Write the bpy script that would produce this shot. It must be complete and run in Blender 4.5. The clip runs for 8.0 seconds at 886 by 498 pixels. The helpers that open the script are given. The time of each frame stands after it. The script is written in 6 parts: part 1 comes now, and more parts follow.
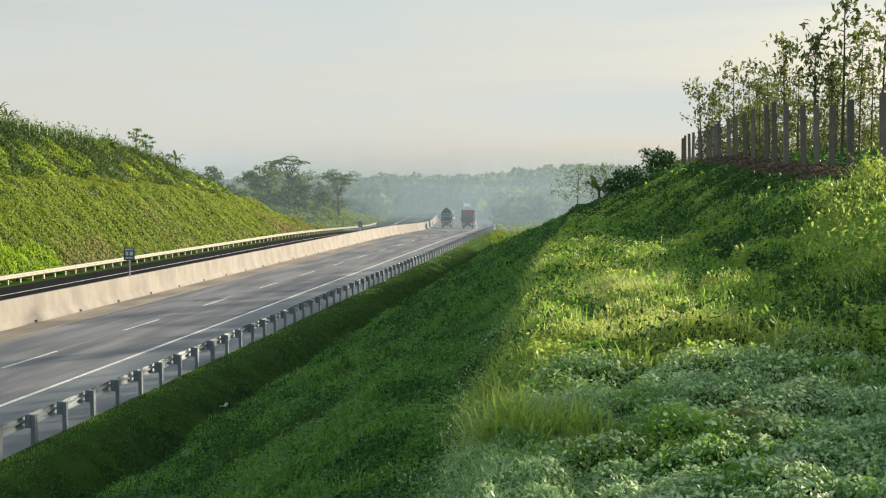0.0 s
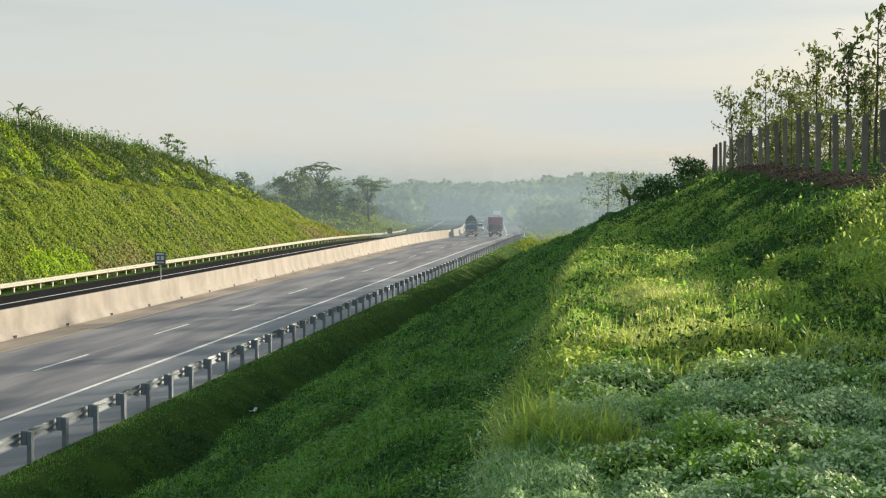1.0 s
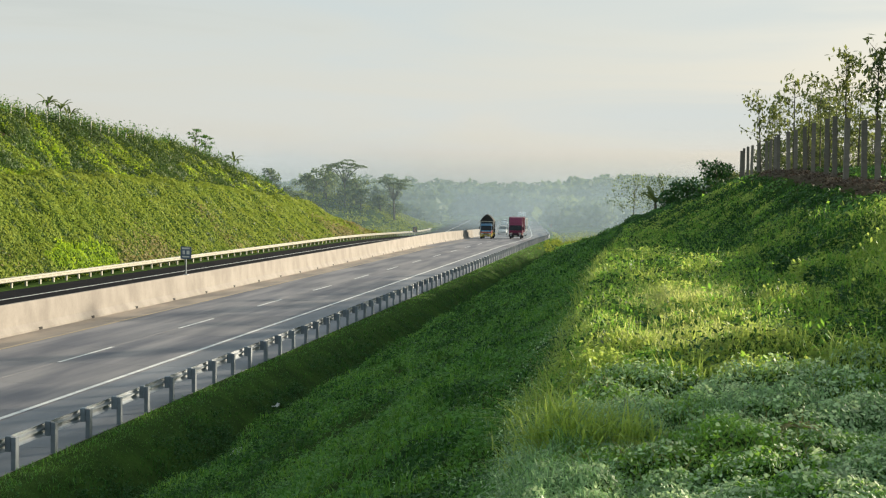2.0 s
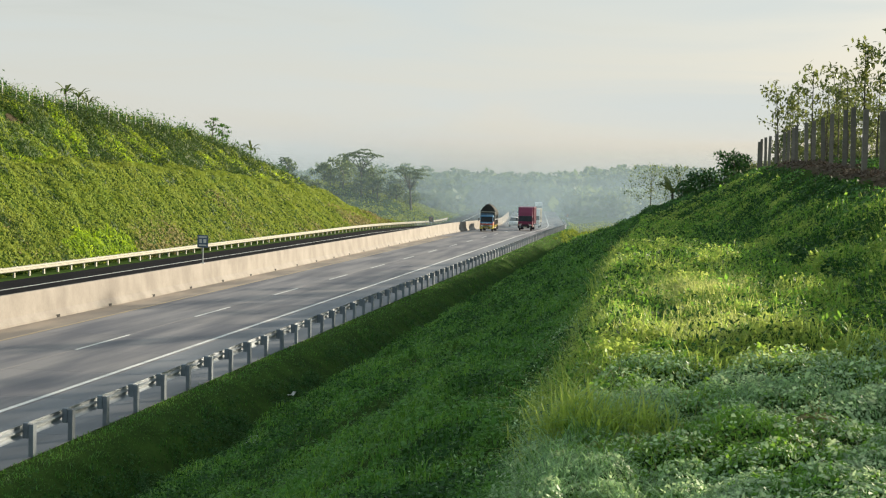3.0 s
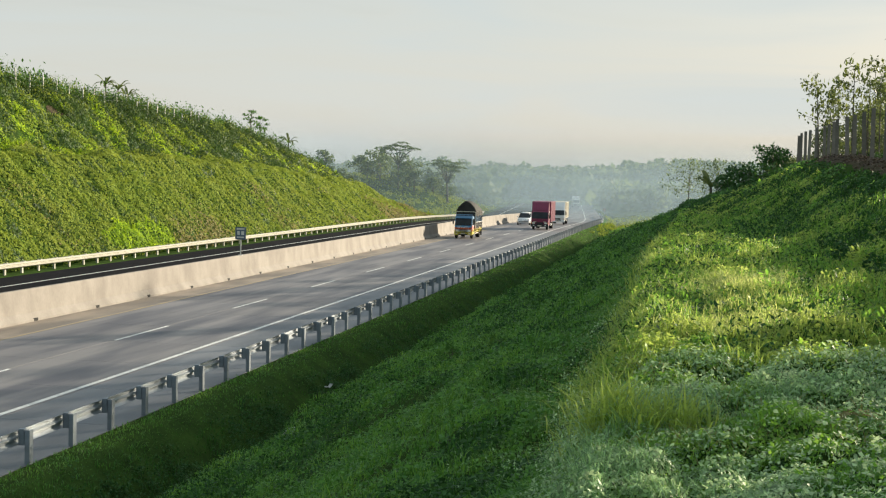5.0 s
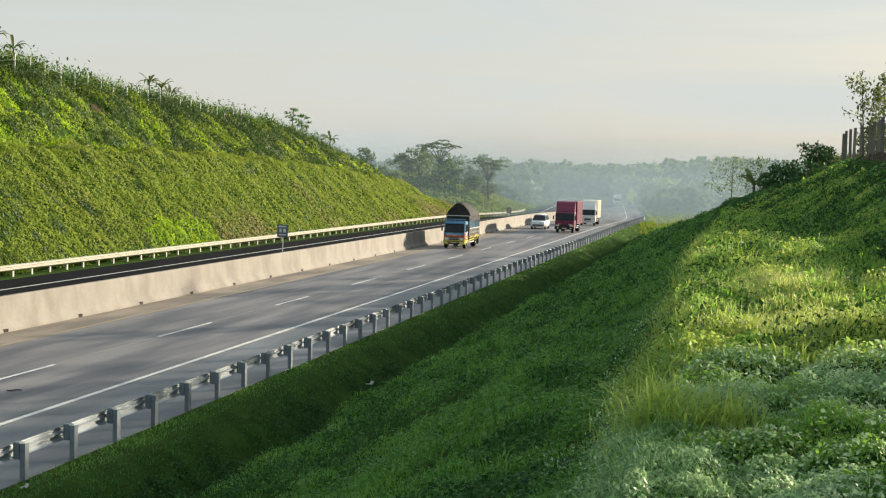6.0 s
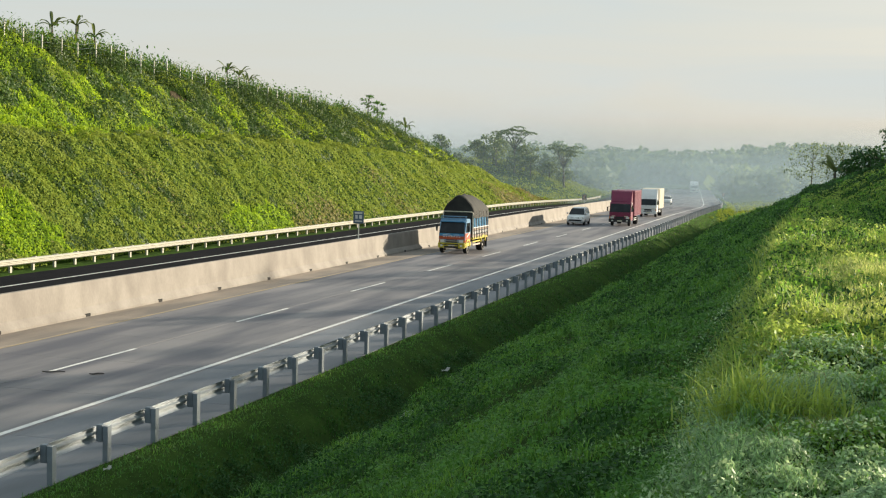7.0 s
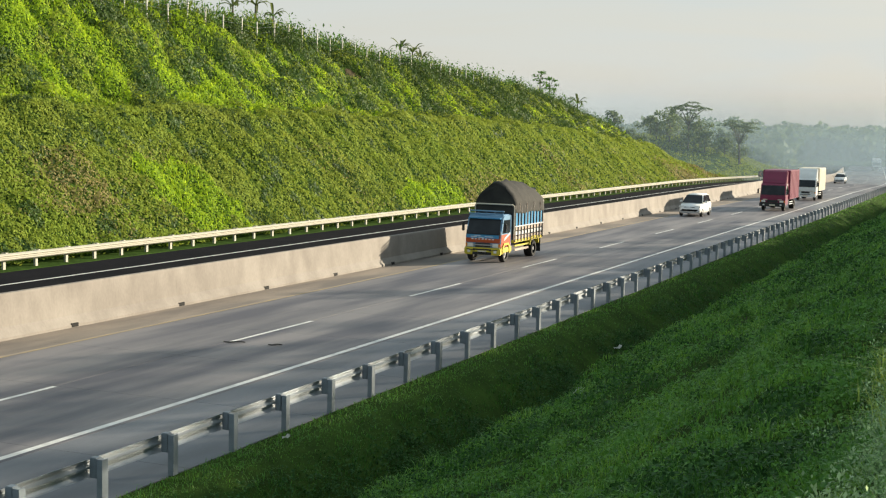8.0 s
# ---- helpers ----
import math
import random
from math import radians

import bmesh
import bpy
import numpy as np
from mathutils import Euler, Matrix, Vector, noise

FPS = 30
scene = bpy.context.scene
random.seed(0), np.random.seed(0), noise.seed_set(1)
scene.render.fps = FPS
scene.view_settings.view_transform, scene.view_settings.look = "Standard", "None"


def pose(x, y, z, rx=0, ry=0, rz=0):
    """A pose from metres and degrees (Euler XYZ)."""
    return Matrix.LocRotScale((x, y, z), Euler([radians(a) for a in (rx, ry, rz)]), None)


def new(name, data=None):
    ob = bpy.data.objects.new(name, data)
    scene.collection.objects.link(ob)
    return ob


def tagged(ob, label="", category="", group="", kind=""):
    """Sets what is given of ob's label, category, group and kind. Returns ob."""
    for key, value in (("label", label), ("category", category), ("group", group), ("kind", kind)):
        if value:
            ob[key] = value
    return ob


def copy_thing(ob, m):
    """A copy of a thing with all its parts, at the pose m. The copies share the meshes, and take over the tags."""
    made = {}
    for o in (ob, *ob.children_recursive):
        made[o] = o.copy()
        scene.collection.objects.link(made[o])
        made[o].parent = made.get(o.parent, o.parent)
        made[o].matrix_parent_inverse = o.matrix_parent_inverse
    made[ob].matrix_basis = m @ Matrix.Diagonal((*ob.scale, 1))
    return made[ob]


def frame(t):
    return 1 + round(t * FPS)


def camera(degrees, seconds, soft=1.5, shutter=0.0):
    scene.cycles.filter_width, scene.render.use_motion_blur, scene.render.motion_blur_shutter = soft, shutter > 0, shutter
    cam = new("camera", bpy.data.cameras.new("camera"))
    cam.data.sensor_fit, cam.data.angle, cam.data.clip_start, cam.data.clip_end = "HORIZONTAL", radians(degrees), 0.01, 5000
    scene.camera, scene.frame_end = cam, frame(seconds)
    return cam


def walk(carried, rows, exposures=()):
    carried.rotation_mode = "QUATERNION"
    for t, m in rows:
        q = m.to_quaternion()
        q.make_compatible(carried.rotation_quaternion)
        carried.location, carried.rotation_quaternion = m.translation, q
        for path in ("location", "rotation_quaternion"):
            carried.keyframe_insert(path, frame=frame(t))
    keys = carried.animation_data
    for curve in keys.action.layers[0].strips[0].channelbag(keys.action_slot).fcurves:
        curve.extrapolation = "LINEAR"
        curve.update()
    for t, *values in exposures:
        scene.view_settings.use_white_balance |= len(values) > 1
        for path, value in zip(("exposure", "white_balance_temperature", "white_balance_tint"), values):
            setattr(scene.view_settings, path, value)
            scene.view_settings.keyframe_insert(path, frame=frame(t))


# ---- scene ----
cam = camera(36.62, 8.0, soft=1.2)
walk(cam, [(t, pose(*row)) for t, *row in (
    (0.0, 0.0, 0.0, 6.189, 87.438, 0.452, 5.948),
    (0.5, -0.005, -0.001, 6.189, 87.553, 0.906, 6.609),
    (1.0, -0.007, -0.045, 6.189, 87.744, 0.042, 7.223),
    (1.5, -0.008, -0.06, 6.179, 87.848, -0.599, 7.844),
    (3.0, -0.007, -0.074, 6.177, 87.26, -1.186, 9.024),
    (3.5, -0.016, -0.06, 6.171, 87.139, -1.263, 9.249),
    (4.0, -0.017, -0.061, 6.176, 86.979, -1.28, 9.569),
    (5.5, -0.048, -0.085, 6.179, 86.902, -1.448, 11.351),
    (6.0, -0.059, -0.081, 6.173, 86.797, -1.454, 12.341),
    (6.5, -0.08, -0.076, 6.165, 86.541, -1.436, 13.667),
    (7.0, -0.116, -0.066, 6.17, 86.147, -1.42, 15.534),
    (7.5, -0.143, -0.067, 6.159, 85.661, -1.397, 18.432),
    (8.0, -0.182, -0.087, 6.146, 84.975, -1.308, 22.826))])

# ---- light: low morning sun ahead to the right, thin high cloud ----
SUN_AZ, SUN_EL = radians(40), radians(14.4)     # azimuth clockwise from +y
world = bpy.data.worlds.new("sky")
scene.world = world
world.use_nodes = True
wn, wl = world.node_tree.nodes, world.node_tree.links
sky = wn.new("ShaderNodeTexSky")
sky.sky_type, sky.sun_disc = "NISHITA", False
sky.sun_elevation, sky.sun_rotation = SUN_EL, SUN_AZ
sky.air_density, sky.dust_density, sky.ozone_density = 1.0, 3.0, 1.0
bg = wn["Background"]
bg.inputs["Strength"].default_value = 0.05
wl.new(sky.outputs[0], bg.inputs["Color"])
# the thin cloud veil: cream low down, pale grey-blue overhead, in long soft streaks
veil = wn.new("ShaderNodeBackground")
veil.inputs["Strength"].default_value = 0.53
coord = wn.new("ShaderNodeTexCoord")
split = wn.new("ShaderNodeSeparateXYZ")
wl.new(coord.outputs["Generated"], split.inputs[0])
rise = wn.new("ShaderNodeValToRGB")
rise.color_ramp.elements[0].position, rise.color_ramp.elements[0].color = 0.0, (0.77, 0.745, 0.67, 1)
rise.color_ramp.elements[1].position, rise.color_ramp.elements[1].color = 0.24, (0.58, 0.69, 0.72, 1)
mid = rise.color_ramp.elements.new(0.09)
mid.color = (0.725, 0.735, 0.685, 1)
wl.new(split.outputs["Z"], rise.inputs[0])
flow = wn.new("ShaderNodeMapping")
flow.inputs["Scale"].default_value = (1.6, 1.6, 14.0)
wl.new(coord.outputs["Generated"], flow.inputs["Vector"])
streak = wn.new("ShaderNodeTexNoise")
streak.inputs["Scale"].default_value, streak.inputs["Detail"].default_value, streak.inputs["Distortion"].default_value = 1.8, 5, 0.6
wl.new(flow.outputs[0], streak.inputs["Vector"])
level = wn.new("ShaderNodeMapRange")
level.inputs["From Min"].default_value, level.inputs["From Max"].default_value = 0.35, 0.7
level.inputs["To Min"].default_value, level.inputs["To Max"].default_value = 0.74, 1.0
wl.new(streak.outputs["Fac"], level.inputs["Value"])
shade = wn.new("ShaderNodeMix")
shade.data_type, shade.blend_type = "RGBA", "MULTIPLY"
shade.inputs["B"].default_value = (0.87, 0.92, 0.965, 1)
thick = wn.new("ShaderNodeMapRange")
thick.inputs["From Min"].default_value, thick.inputs["From Max"].default_value = 0.42, 0.66
wl.new(streak.outputs["Fac"], thick.inputs["Value"])
wl.new(thick.outputs[0], shade.inputs["Factor"])
wl.new(rise.outputs[0], shade.inputs["A"])
wl.new(shade.outputs["Result"], veil.inputs["Color"])
cover = wn.new("ShaderNodeMixShader")
wl.new(level.outputs[0], cover.inputs[0])
wl.new(bg.outputs[0], cover.inputs[1]), wl.new(veil.outputs[0], cover.inputs[2])
wl.new(cover.outputs[0], wn["World Output"].inputs["Surface"])

sun = new("sun", bpy.data.lights.new("sun", "SUN"))
sun.data.energy, sun.data.angle, sun.data.color = 5.3, radians(0.7), (1.0, 0.87, 0.66)
to_sun = Vector((math.sin(SUN_AZ) * math.cos(SUN_EL), math.cos(SUN_AZ) * math.cos(SUN_EL), math.sin(SUN_EL)))
sun.rotation_euler = to_sun.to_track_quat("Z", "Y").to_euler()
scene.view_settings.exposure = 1.0


# ---- materials ----
def material(name, colour, other=None, scale=2.0, detail=6.0, rough=0.8, metal=0.0, bump=0.0, bump_scale=None,
             spread=0.0, by="object", grain=0.0, grain_scale=60.0, spec=0.5, trans=0.0, stretch=(1, 1, 1), edge=0.2):
    """A procedural surface: two colours mixed by noise at a large scale, a finer grain, a random shift per piece, and relief."""
    m = bpy.data.materials.new(name)
    m.use_nodes = True
    n, l = m.node_tree.nodes, m.node_tree.links
    b = n["Principled BSDF"]
    b.inputs["Roughness"].default_value, b.inputs["Metallic"].default_value = rough, metal
    b.inputs["Specular IOR Level"].default_value = spec
    co = n.new("ShaderNodeNewGeometry") if by == "island" else n.new("ShaderNodeTexCoord")
    geo = n.new("ShaderNodeNewGeometry")
    mapping = n.new("ShaderNodeMapping")
    mapping.inputs["Scale"].default_value = stretch
    l.new(geo.outputs["Position"] if by in ("world", "island") else co.outputs["Object"], mapping.inputs["Vector"])
    big = n.new("ShaderNodeTexNoise")
    big.inputs["Scale"].default_value, big.inputs["Detail"].default_value = scale, detail
    l.new(mapping.outputs[0], big.inputs["Vector"])
    ramp = n.new("ShaderNodeMapRange")
    ramp.inputs["From Min"].default_value, ramp.inputs["From Max"].default_value = 0.5 - edge, 0.5 + edge
    l.new(big.outputs["Fac"], ramp.inputs["Value"])
    mix = n.new("ShaderNodeMix")
    mix.data_type = "RGBA"
    mix.inputs["A"].default_value = (*colour, 1)
    mix.inputs["B"].default_value = (*(other or [c * 0.8 for c in colour]), 1)
    l.new(ramp.outputs[0], mix.inputs["Factor"])
    out = mix.outputs["Result"]
    fine = n.new("ShaderNodeTexNoise")
    fine.inputs["Scale"].default_value, fine.inputs["Detail"].default_value = grain_scale, 4
    l.new(mapping.outputs[0], fine.inputs["Vector"])
    if grain or spread:
        hsv = n.new("ShaderNodeHueSaturation")
        value = n.new("ShaderNodeMath")
        value.operation = "MULTIPLY_ADD"
        l.new(fine.outputs["Fac"], value.inputs[0])
        value.inputs[1].default_value, value.inputs[2].default_value = 2 * grain, 1 - grain
        last = value.outputs[0]
        if spread:
            if by == "island":
                rnd = co.outputs["Random Per Island"]
            else:
                rnd = n.new("ShaderNodeObjectInfo").outputs["Random"]
            more = n.new("ShaderNodeMath")
            more.operation = "MULTIPLY_ADD"
            l.new(rnd, more.inputs[0])
            more.inputs[1].default_value, more.inputs[2].default_value = 2 * spread, 1 - spread
            both = n.new("ShaderNodeMath")
            both.operation = "MULTIPLY"
            l.new(last, both.inputs[0]), l.new(more.outputs[0], both.inputs[1])
            last = both.outputs[0]
            hue = n.new("ShaderNodeMath")
            hue.operation = "MULTIPLY_ADD"
            l.new(rnd, hue.inputs[0])
            hue.inputs[1].default_value, hue.inputs[2].default_value = -0.06 * spread, 0.5 + 0.03 * spread
            l.new(hue.outputs[0], hsv.inputs["Hue"])
        l.new(last, hsv.inputs["Value"])
        l.new(out, hsv.inputs["Color"])
        out = hsv.outputs[0]
    l.new(out, b.inputs["Base Color"])
    if bump:
        relief = n.new("ShaderNodeBump")
        relief.inputs["Strength"].default_value, relief.inputs["Distance"].default_value = bump, 0.05
        src = fine
        if bump_scale:
            src = n.new("ShaderNodeTexNoise")
            src.inputs["Scale"].default_value, src.inputs["Detail"].default_value = bump_scale, 6
            l.new(mapping.outputs[0], src.inputs["Vector"])
        l.new(src.outputs["Fac"], relief.inputs["Height"])
        l.new(relief.outputs[0], b.inputs["Normal"])
    if trans:                                   # leaves let some light through
        through_leaf = n.new("ShaderNodeBsdfTranslucent")
        tint = n.new("ShaderNodeHueSaturation")
        tint.inputs["Value"].default_value, tint.inputs["Hue"].default_value = 1.6, 0.48
        l.new(out, tint.inputs["Color"])
        l.new(tint.outputs[0], through_leaf.inputs["Color"])
        blend = n.new("ShaderNodeMixShader")
        blend.inputs[0].default_value = trans
        l.new(b.outputs[0], blend.inputs[1]), l.new(through_leaf.outputs[0], blend.inputs[2])
        l.new(blend.outputs[0], n["Material Output"].inputs["Surface"])
    return m


soil = material("soil", (0.044, 0.084, 0.016), (0.024, 0.045, 0.011), 1.1, detail=9, by="world", grain=0.35, grain_scale=9, bump=1.0, bump_scale=3, rough=1.0, spec=0.02)
bare_soil = material("bare_soil", (0.090, 0.072, 0.044), (0.055, 0.047, 0.03), 1.5, by="world", grain=0.3, grain_scale=12, bump=0.8, bump_scale=4, rough=1.0, spec=0.05)
# Long dark streaks: tyre tracks, with tree shade put into the colour too.
concrete_road = material("concrete_road", (0.172, 0.161, 0.166), (0.064, 0.063, 0.080), 0.9, detail=8, by="world", grain=0.14, grain_scale=30, bump=0.08, rough=0.6, spread=0.10, stretch=(1, 0.10, 1), edge=0.12)
concrete_shoulder = material("concrete_shoulder", (0.150, 0.158, 0.178), (0.090, 0.096, 0.112), 0.9, detail=8, by="world", grain=0.14, grain_scale=30, bump=0.08, rough=0.6, spread=0.08, stretch=(1, 0.14, 1), edge=0.16)
dusty_road = material("dusty_road", (0.25, 0.205, 0.165), (0.135, 0.115, 0.10), 0.8, detail=8, by="world", grain=0.15, grain_scale=30, bump=0.08, rough=0.8, spread=0.05, stretch=(1, 0.25, 1), edge=0.14)
asphalt = material("asphalt", (0.011, 0.012, 0.015), (0.017, 0.017, 0.020), 0.4, by="world", grain=0.2, grain_scale=90, bump=0.15, rough=1.0, spec=0.02)
joint_dark = material("joint_dark", (0.07, 0.065, 0.06), rough=0.9, grain=0.2)
white_line = material("white_line", (0.72, 0.72, 0.70), (0.5, 0.5, 0.49), 3.0, by="world", grain=0.12, rough=0.6)
yellow_line = material("yellow_line", (0.33, 0.25, 0.12), (0.24, 0.20, 0.15), 1.6, by="world", grain=0.15, rough=0.7)
barrier_concrete = material("barrier_concrete", (0.268, 0.243, 0.215), (0.190, 0.168, 0.148), 0.9, detail=8, by="world", grain=0.16, grain_scale=14, bump=0.06, rough=0.85, stretch=(1, 1, 0.6), edge=0.16)
black_hole = material("black_hole", (0.005, 0.005, 0.005), rough=0.9)
galvanised = material("galvanised", (0.42, 0.45, 0.48), (0.33, 0.36, 0.39), 2.5, metal=0.7, rough=0.45, grain=0.08, spread=0.08)
post_steel = material("post_steel", (0.23, 0.265, 0.30), (0.16, 0.19, 0.22), 3.0, metal=0.2, rough=0.6, grain=0.12, spread=0.15)
cream_rail = material("cream_rail", (0.40, 0.385, 0.315), (0.33, 0.32, 0.265), 2.0, metal=0.1, rough=0.5, grain=0.06)
post_concrete = material("post_concrete", (0.21, 0.19, 0.165), (0.13, 0.12, 0.105), 1.5, grain=0.2, grain_scale=20, bump=0.25, rough=0.9, spread=0.25)
post_white = material("post_white", (0.62, 0.60, 0.54), (0.45, 0.44, 0.4), 1.5, grain=0.1, rough=0.85)
bark = material("bark", (0.13, 0.11, 0.085), (0.08, 0.07, 0.055), 4, grain=0.3, bump=0.4, rough=0.9)
grass_lush = material("grass_lush", (0.112, 0.295, 0.036), (0.165, 0.33, 0.042), 0.45, by="island", spread=0.35, rough=0.45, spec=0.35, trans=0.48)
# Darker copy of the lush grass: shade of slope, ditch and bank in its colour.
grass_shaded = material("grass_shaded", (0.032, 0.118, 0.021), (0.048, 0.138, 0.021), 0.3, by="island", spread=0.35, rough=0.7, spec=0.1, trans=0.3)
grass_dew = material("grass_dew", (0.42, 0.54, 0.31), (0.23, 0.39, 0.16), 1.6, by="island", spread=0.5, rough=0.5, spec=0.35, trans=0.35)
grass_damp = material("grass_damp", (0.26, 0.42, 0.20), (0.16, 0.32, 0.115), 1.2, by="island", spread=0.55, rough=0.5, spec=0.35, trans=0.4)
grass_hill = material("grass_hill", (0.195, 0.275, 0.034), (0.225, 0.282, 0.048), 0.22, by="island", spread=0.14, rough=0.75, spec=0.1, trans=0.3)
# Between the lush and darkest greens; some slope shade is put into it.
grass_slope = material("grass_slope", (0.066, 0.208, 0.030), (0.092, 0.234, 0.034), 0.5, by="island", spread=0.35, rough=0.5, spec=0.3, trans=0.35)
grass_fresh = material("grass_fresh", (0.265, 0.410, 0.022), (0.21, 0.335, 0.024), 0.6, by="island", spread=0.25, rough=0.65, spec=0.15, trans=0.48)
# Yellow-green grass, lightened: sunlight is put into the colour.
grass_sunlit = material("grass_sunlit", (0.335, 0.44, 0.100), (0.26, 0.38, 0.07), 0.6, by="island", spread=0.2, rough=0.55, spec=0.2, trans=0.5)
grass_dry = material("grass_dry", (0.275, 0.24, 0.095), (0.22, 0.205, 0.07), 0.6, by="island", spread=0.35, rough=0.7, spec=0.2, trans=0.3)
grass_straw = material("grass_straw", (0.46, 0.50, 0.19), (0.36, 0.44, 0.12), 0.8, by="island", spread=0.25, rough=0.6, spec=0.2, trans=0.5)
leaf_litter = material("leaf_litter", (0.075, 0.062, 0.050), (0.115, 0.092, 0.072), 1.2, by="island", spread=0.4, rough=0.9, spec=0.05, trans=0.1)
# Darker copy of bush_leaf: shade of gaps, ditch and bank put into it.
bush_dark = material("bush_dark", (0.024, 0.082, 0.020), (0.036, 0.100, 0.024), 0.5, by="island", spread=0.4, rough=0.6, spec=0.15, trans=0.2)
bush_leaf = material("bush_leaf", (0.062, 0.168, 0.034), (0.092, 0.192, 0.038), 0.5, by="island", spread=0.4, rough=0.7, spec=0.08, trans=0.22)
shrub_leaf = material("shrub_leaf", (0.042, 0.092, 0.022), (0.066, 0.112, 0.026), 0.4, by="island", spread=0.35, rough=0.6, spec=0.2, trans=0.2)
tree_leaf = material("tree_leaf", (0.085, 0.125, 0.038), (0.125, 0.155, 0.042), 0.5, by="island", spread=0.4, rough=0.5, spec=0.35, trans=0.36)
# Some haze over the far trees is put into this paler green.
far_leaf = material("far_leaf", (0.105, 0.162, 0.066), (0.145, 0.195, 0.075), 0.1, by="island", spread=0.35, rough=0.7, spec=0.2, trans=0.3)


# ---- building helpers ----
def link_mesh(name, verts, faces, mats, mat_index=None, smooth=False):
    me = bpy.data.meshes.new(name)
    me.from_pydata(verts, [], faces)
    for m in mats if isinstance(mats, (list, tuple)) else [mats]:
        me.materials.append(m)
    if mat_index is not None:
        me.polygons.foreach_set("material_index", np.asarray(mat_index, dtype=np.int32))
    if smooth:
        me.polygons.foreach_set("use_smooth", np.ones(len(me.polygons), dtype=bool))
    me.update()
    return me


def soup(name, quads, mat):
    """A mesh of loose quads from an array of n x 4 x 3 (fast)."""
    n = len(quads)
    me = bpy.data.meshes.new(name)
    me.vertices.add(4 * n)
    me.vertices.foreach_set("co", np.asarray(quads, dtype=np.float32).ravel())
    me.loops.add(4 * n)
    me.loops.foreach_set("vertex_index", np.arange(4 * n, dtype=np.int32))
    me.polygons.add(n)
    me.polygons.foreach_set("loop_start", np.arange(0, 4 * n, 4, dtype=np.int32))
    me.polygons.foreach_set("loop_total", np.full(n, 4, dtype=np.int32))
    me.materials.append(mat)
    me.update(calc_edges=True)
    return me


def part(name, bm, mat, parent=None, label=""):
    me = bpy.data.meshes.new(name)
    bm.to_mesh(me)
    bm.free()
    me.materials.append(mat)
    ob = new(name, me)
    ob.parent = parent
    return tagged(ob, label)


def shared(name, me, parent, m, label=""):
    ob = new(name, me)
    ob.parent = parent
    ob.matrix_basis = m
    return tagged(ob, label)


def box(bm, x0, x1, y0, y1, z0, z1, bevel=0.0, taper=0.0):
    """A box, its edges bevelled; taper draws the top in."""
    vs = [bm.verts.new((x, y, z)) for z in (z0, z1) for y in (y0, y1) for x in (x0, x1)]
    if taper:
        cx, cy = (x0 + x1) / 2, (y0 + y1) / 2
        for v in vs[4:]:
            v.co.x, v.co.y = cx + (v.co.x - cx) * (1 - taper), cy + (v.co.y - cy) * (1 - taper)
    fs = [bm.faces.new([vs[i] for i in f]) for f in ((0, 2, 3, 1), (4, 5, 7, 6), (0, 1, 5, 4), (2, 6, 7, 3), (0, 4, 6, 2), (1, 3, 7, 5))]
    if bevel:
        edges = {e for f in fs for e in f.edges}
        bmesh.ops.bevel(bm, geom=list(edges), offset=bevel, segments=2, affect="EDGES", clamp_overlap=True)
    return bm


def extrude_profile(bm, outline, ends, axis="x"):
    """A prism: outline in the plane across the axis, drawn between two ends."""
    put = {"x": lambda e, a, b: (e, a, b), "y": lambda e, a, b: (a, e, b)}[axis]
    rings = [[bm.verts.new(put(e, a, b)) for a, b in outline] for e in ends]
    n = len(outline)
    for i in range(n):
        bm.faces.new((rings[0][i], rings[0][(i + 1) % n], rings[1][(i + 1) % n], rings[1][i]))
    bm.faces.new(rings[0][::-1]), bm.faces.new(rings[1])
    bmesh.ops.recalc_face_normals(bm, faces=bm.faces)
    return bm


def tube(bm, points, radii, sides=8):
    """A tapered tube along points."""
    rings = []
    for i, p in enumerate(points):
        p = Vector(p)
        a, b = Vector(points[max(i - 1, 0)]), Vector(points[min(i + 1, len(points) - 1)])
        q = (b - a).to_track_quat("Z", "Y")
        rings.append([bm.verts.new(p + q @ Vector((radii[i] * math.cos(k * math.tau / sides), radii[i] * math.sin(k * math.tau / sides), 0))) for k in range(sides)])
    for r, s in zip(rings, rings[1:]):
        for k in range(sides):
            bm.faces.new((r[k], r[(k + 1) % sides], s[(k + 1) % sides], s[k]))
    bm.faces.new(rings[0][::-1]), bm.faces.new(rings[-1])
    return bm


def blades(xs, ys, zs, height, width, lean, rng, droop=0.35):
    """Grass blades: two quads each, bent over at the tip."""
    n = len(xs)
    az = rng.uniform(0, math.tau, n)
    side = np.stack([np.cos(az), np.sin(az), np.zeros(n)], 1)
    fwd = np.stack([-np.sin(az), np.cos(az), np.zeros(n)], 1)
    h = (height * rng.uniform(0.55, 1.3, n))[:, None]
    w = (width * rng.uniform(0.6, 1.3, n))[:, None] * 0.5
    ln = (lean * rng.uniform(0.2, 1.5, n))[:, None]
    base = np.stack([xs, ys, zs - 0.03], 1)
    up = np.array([[0, 0, 1.0]])
    mid = base + up * h * 0.6 + fwd * h * ln * 0.45
    tip = base + up * h * (1 - droop * ln) + fwd * h * ln * 1.15
    q1 = np.stack([base - side * w, base + side * w, mid + side * w * 0.8, mid - side * w * 0.8], 1)
    q2 = np.stack([mid - side * w * 0.8, mid + side * w * 0.8, tip + side * w * 0.12, tip - side * w * 0.12], 1)
    return np.concatenate([q1, q2], 1).reshape(-1, 4, 3)


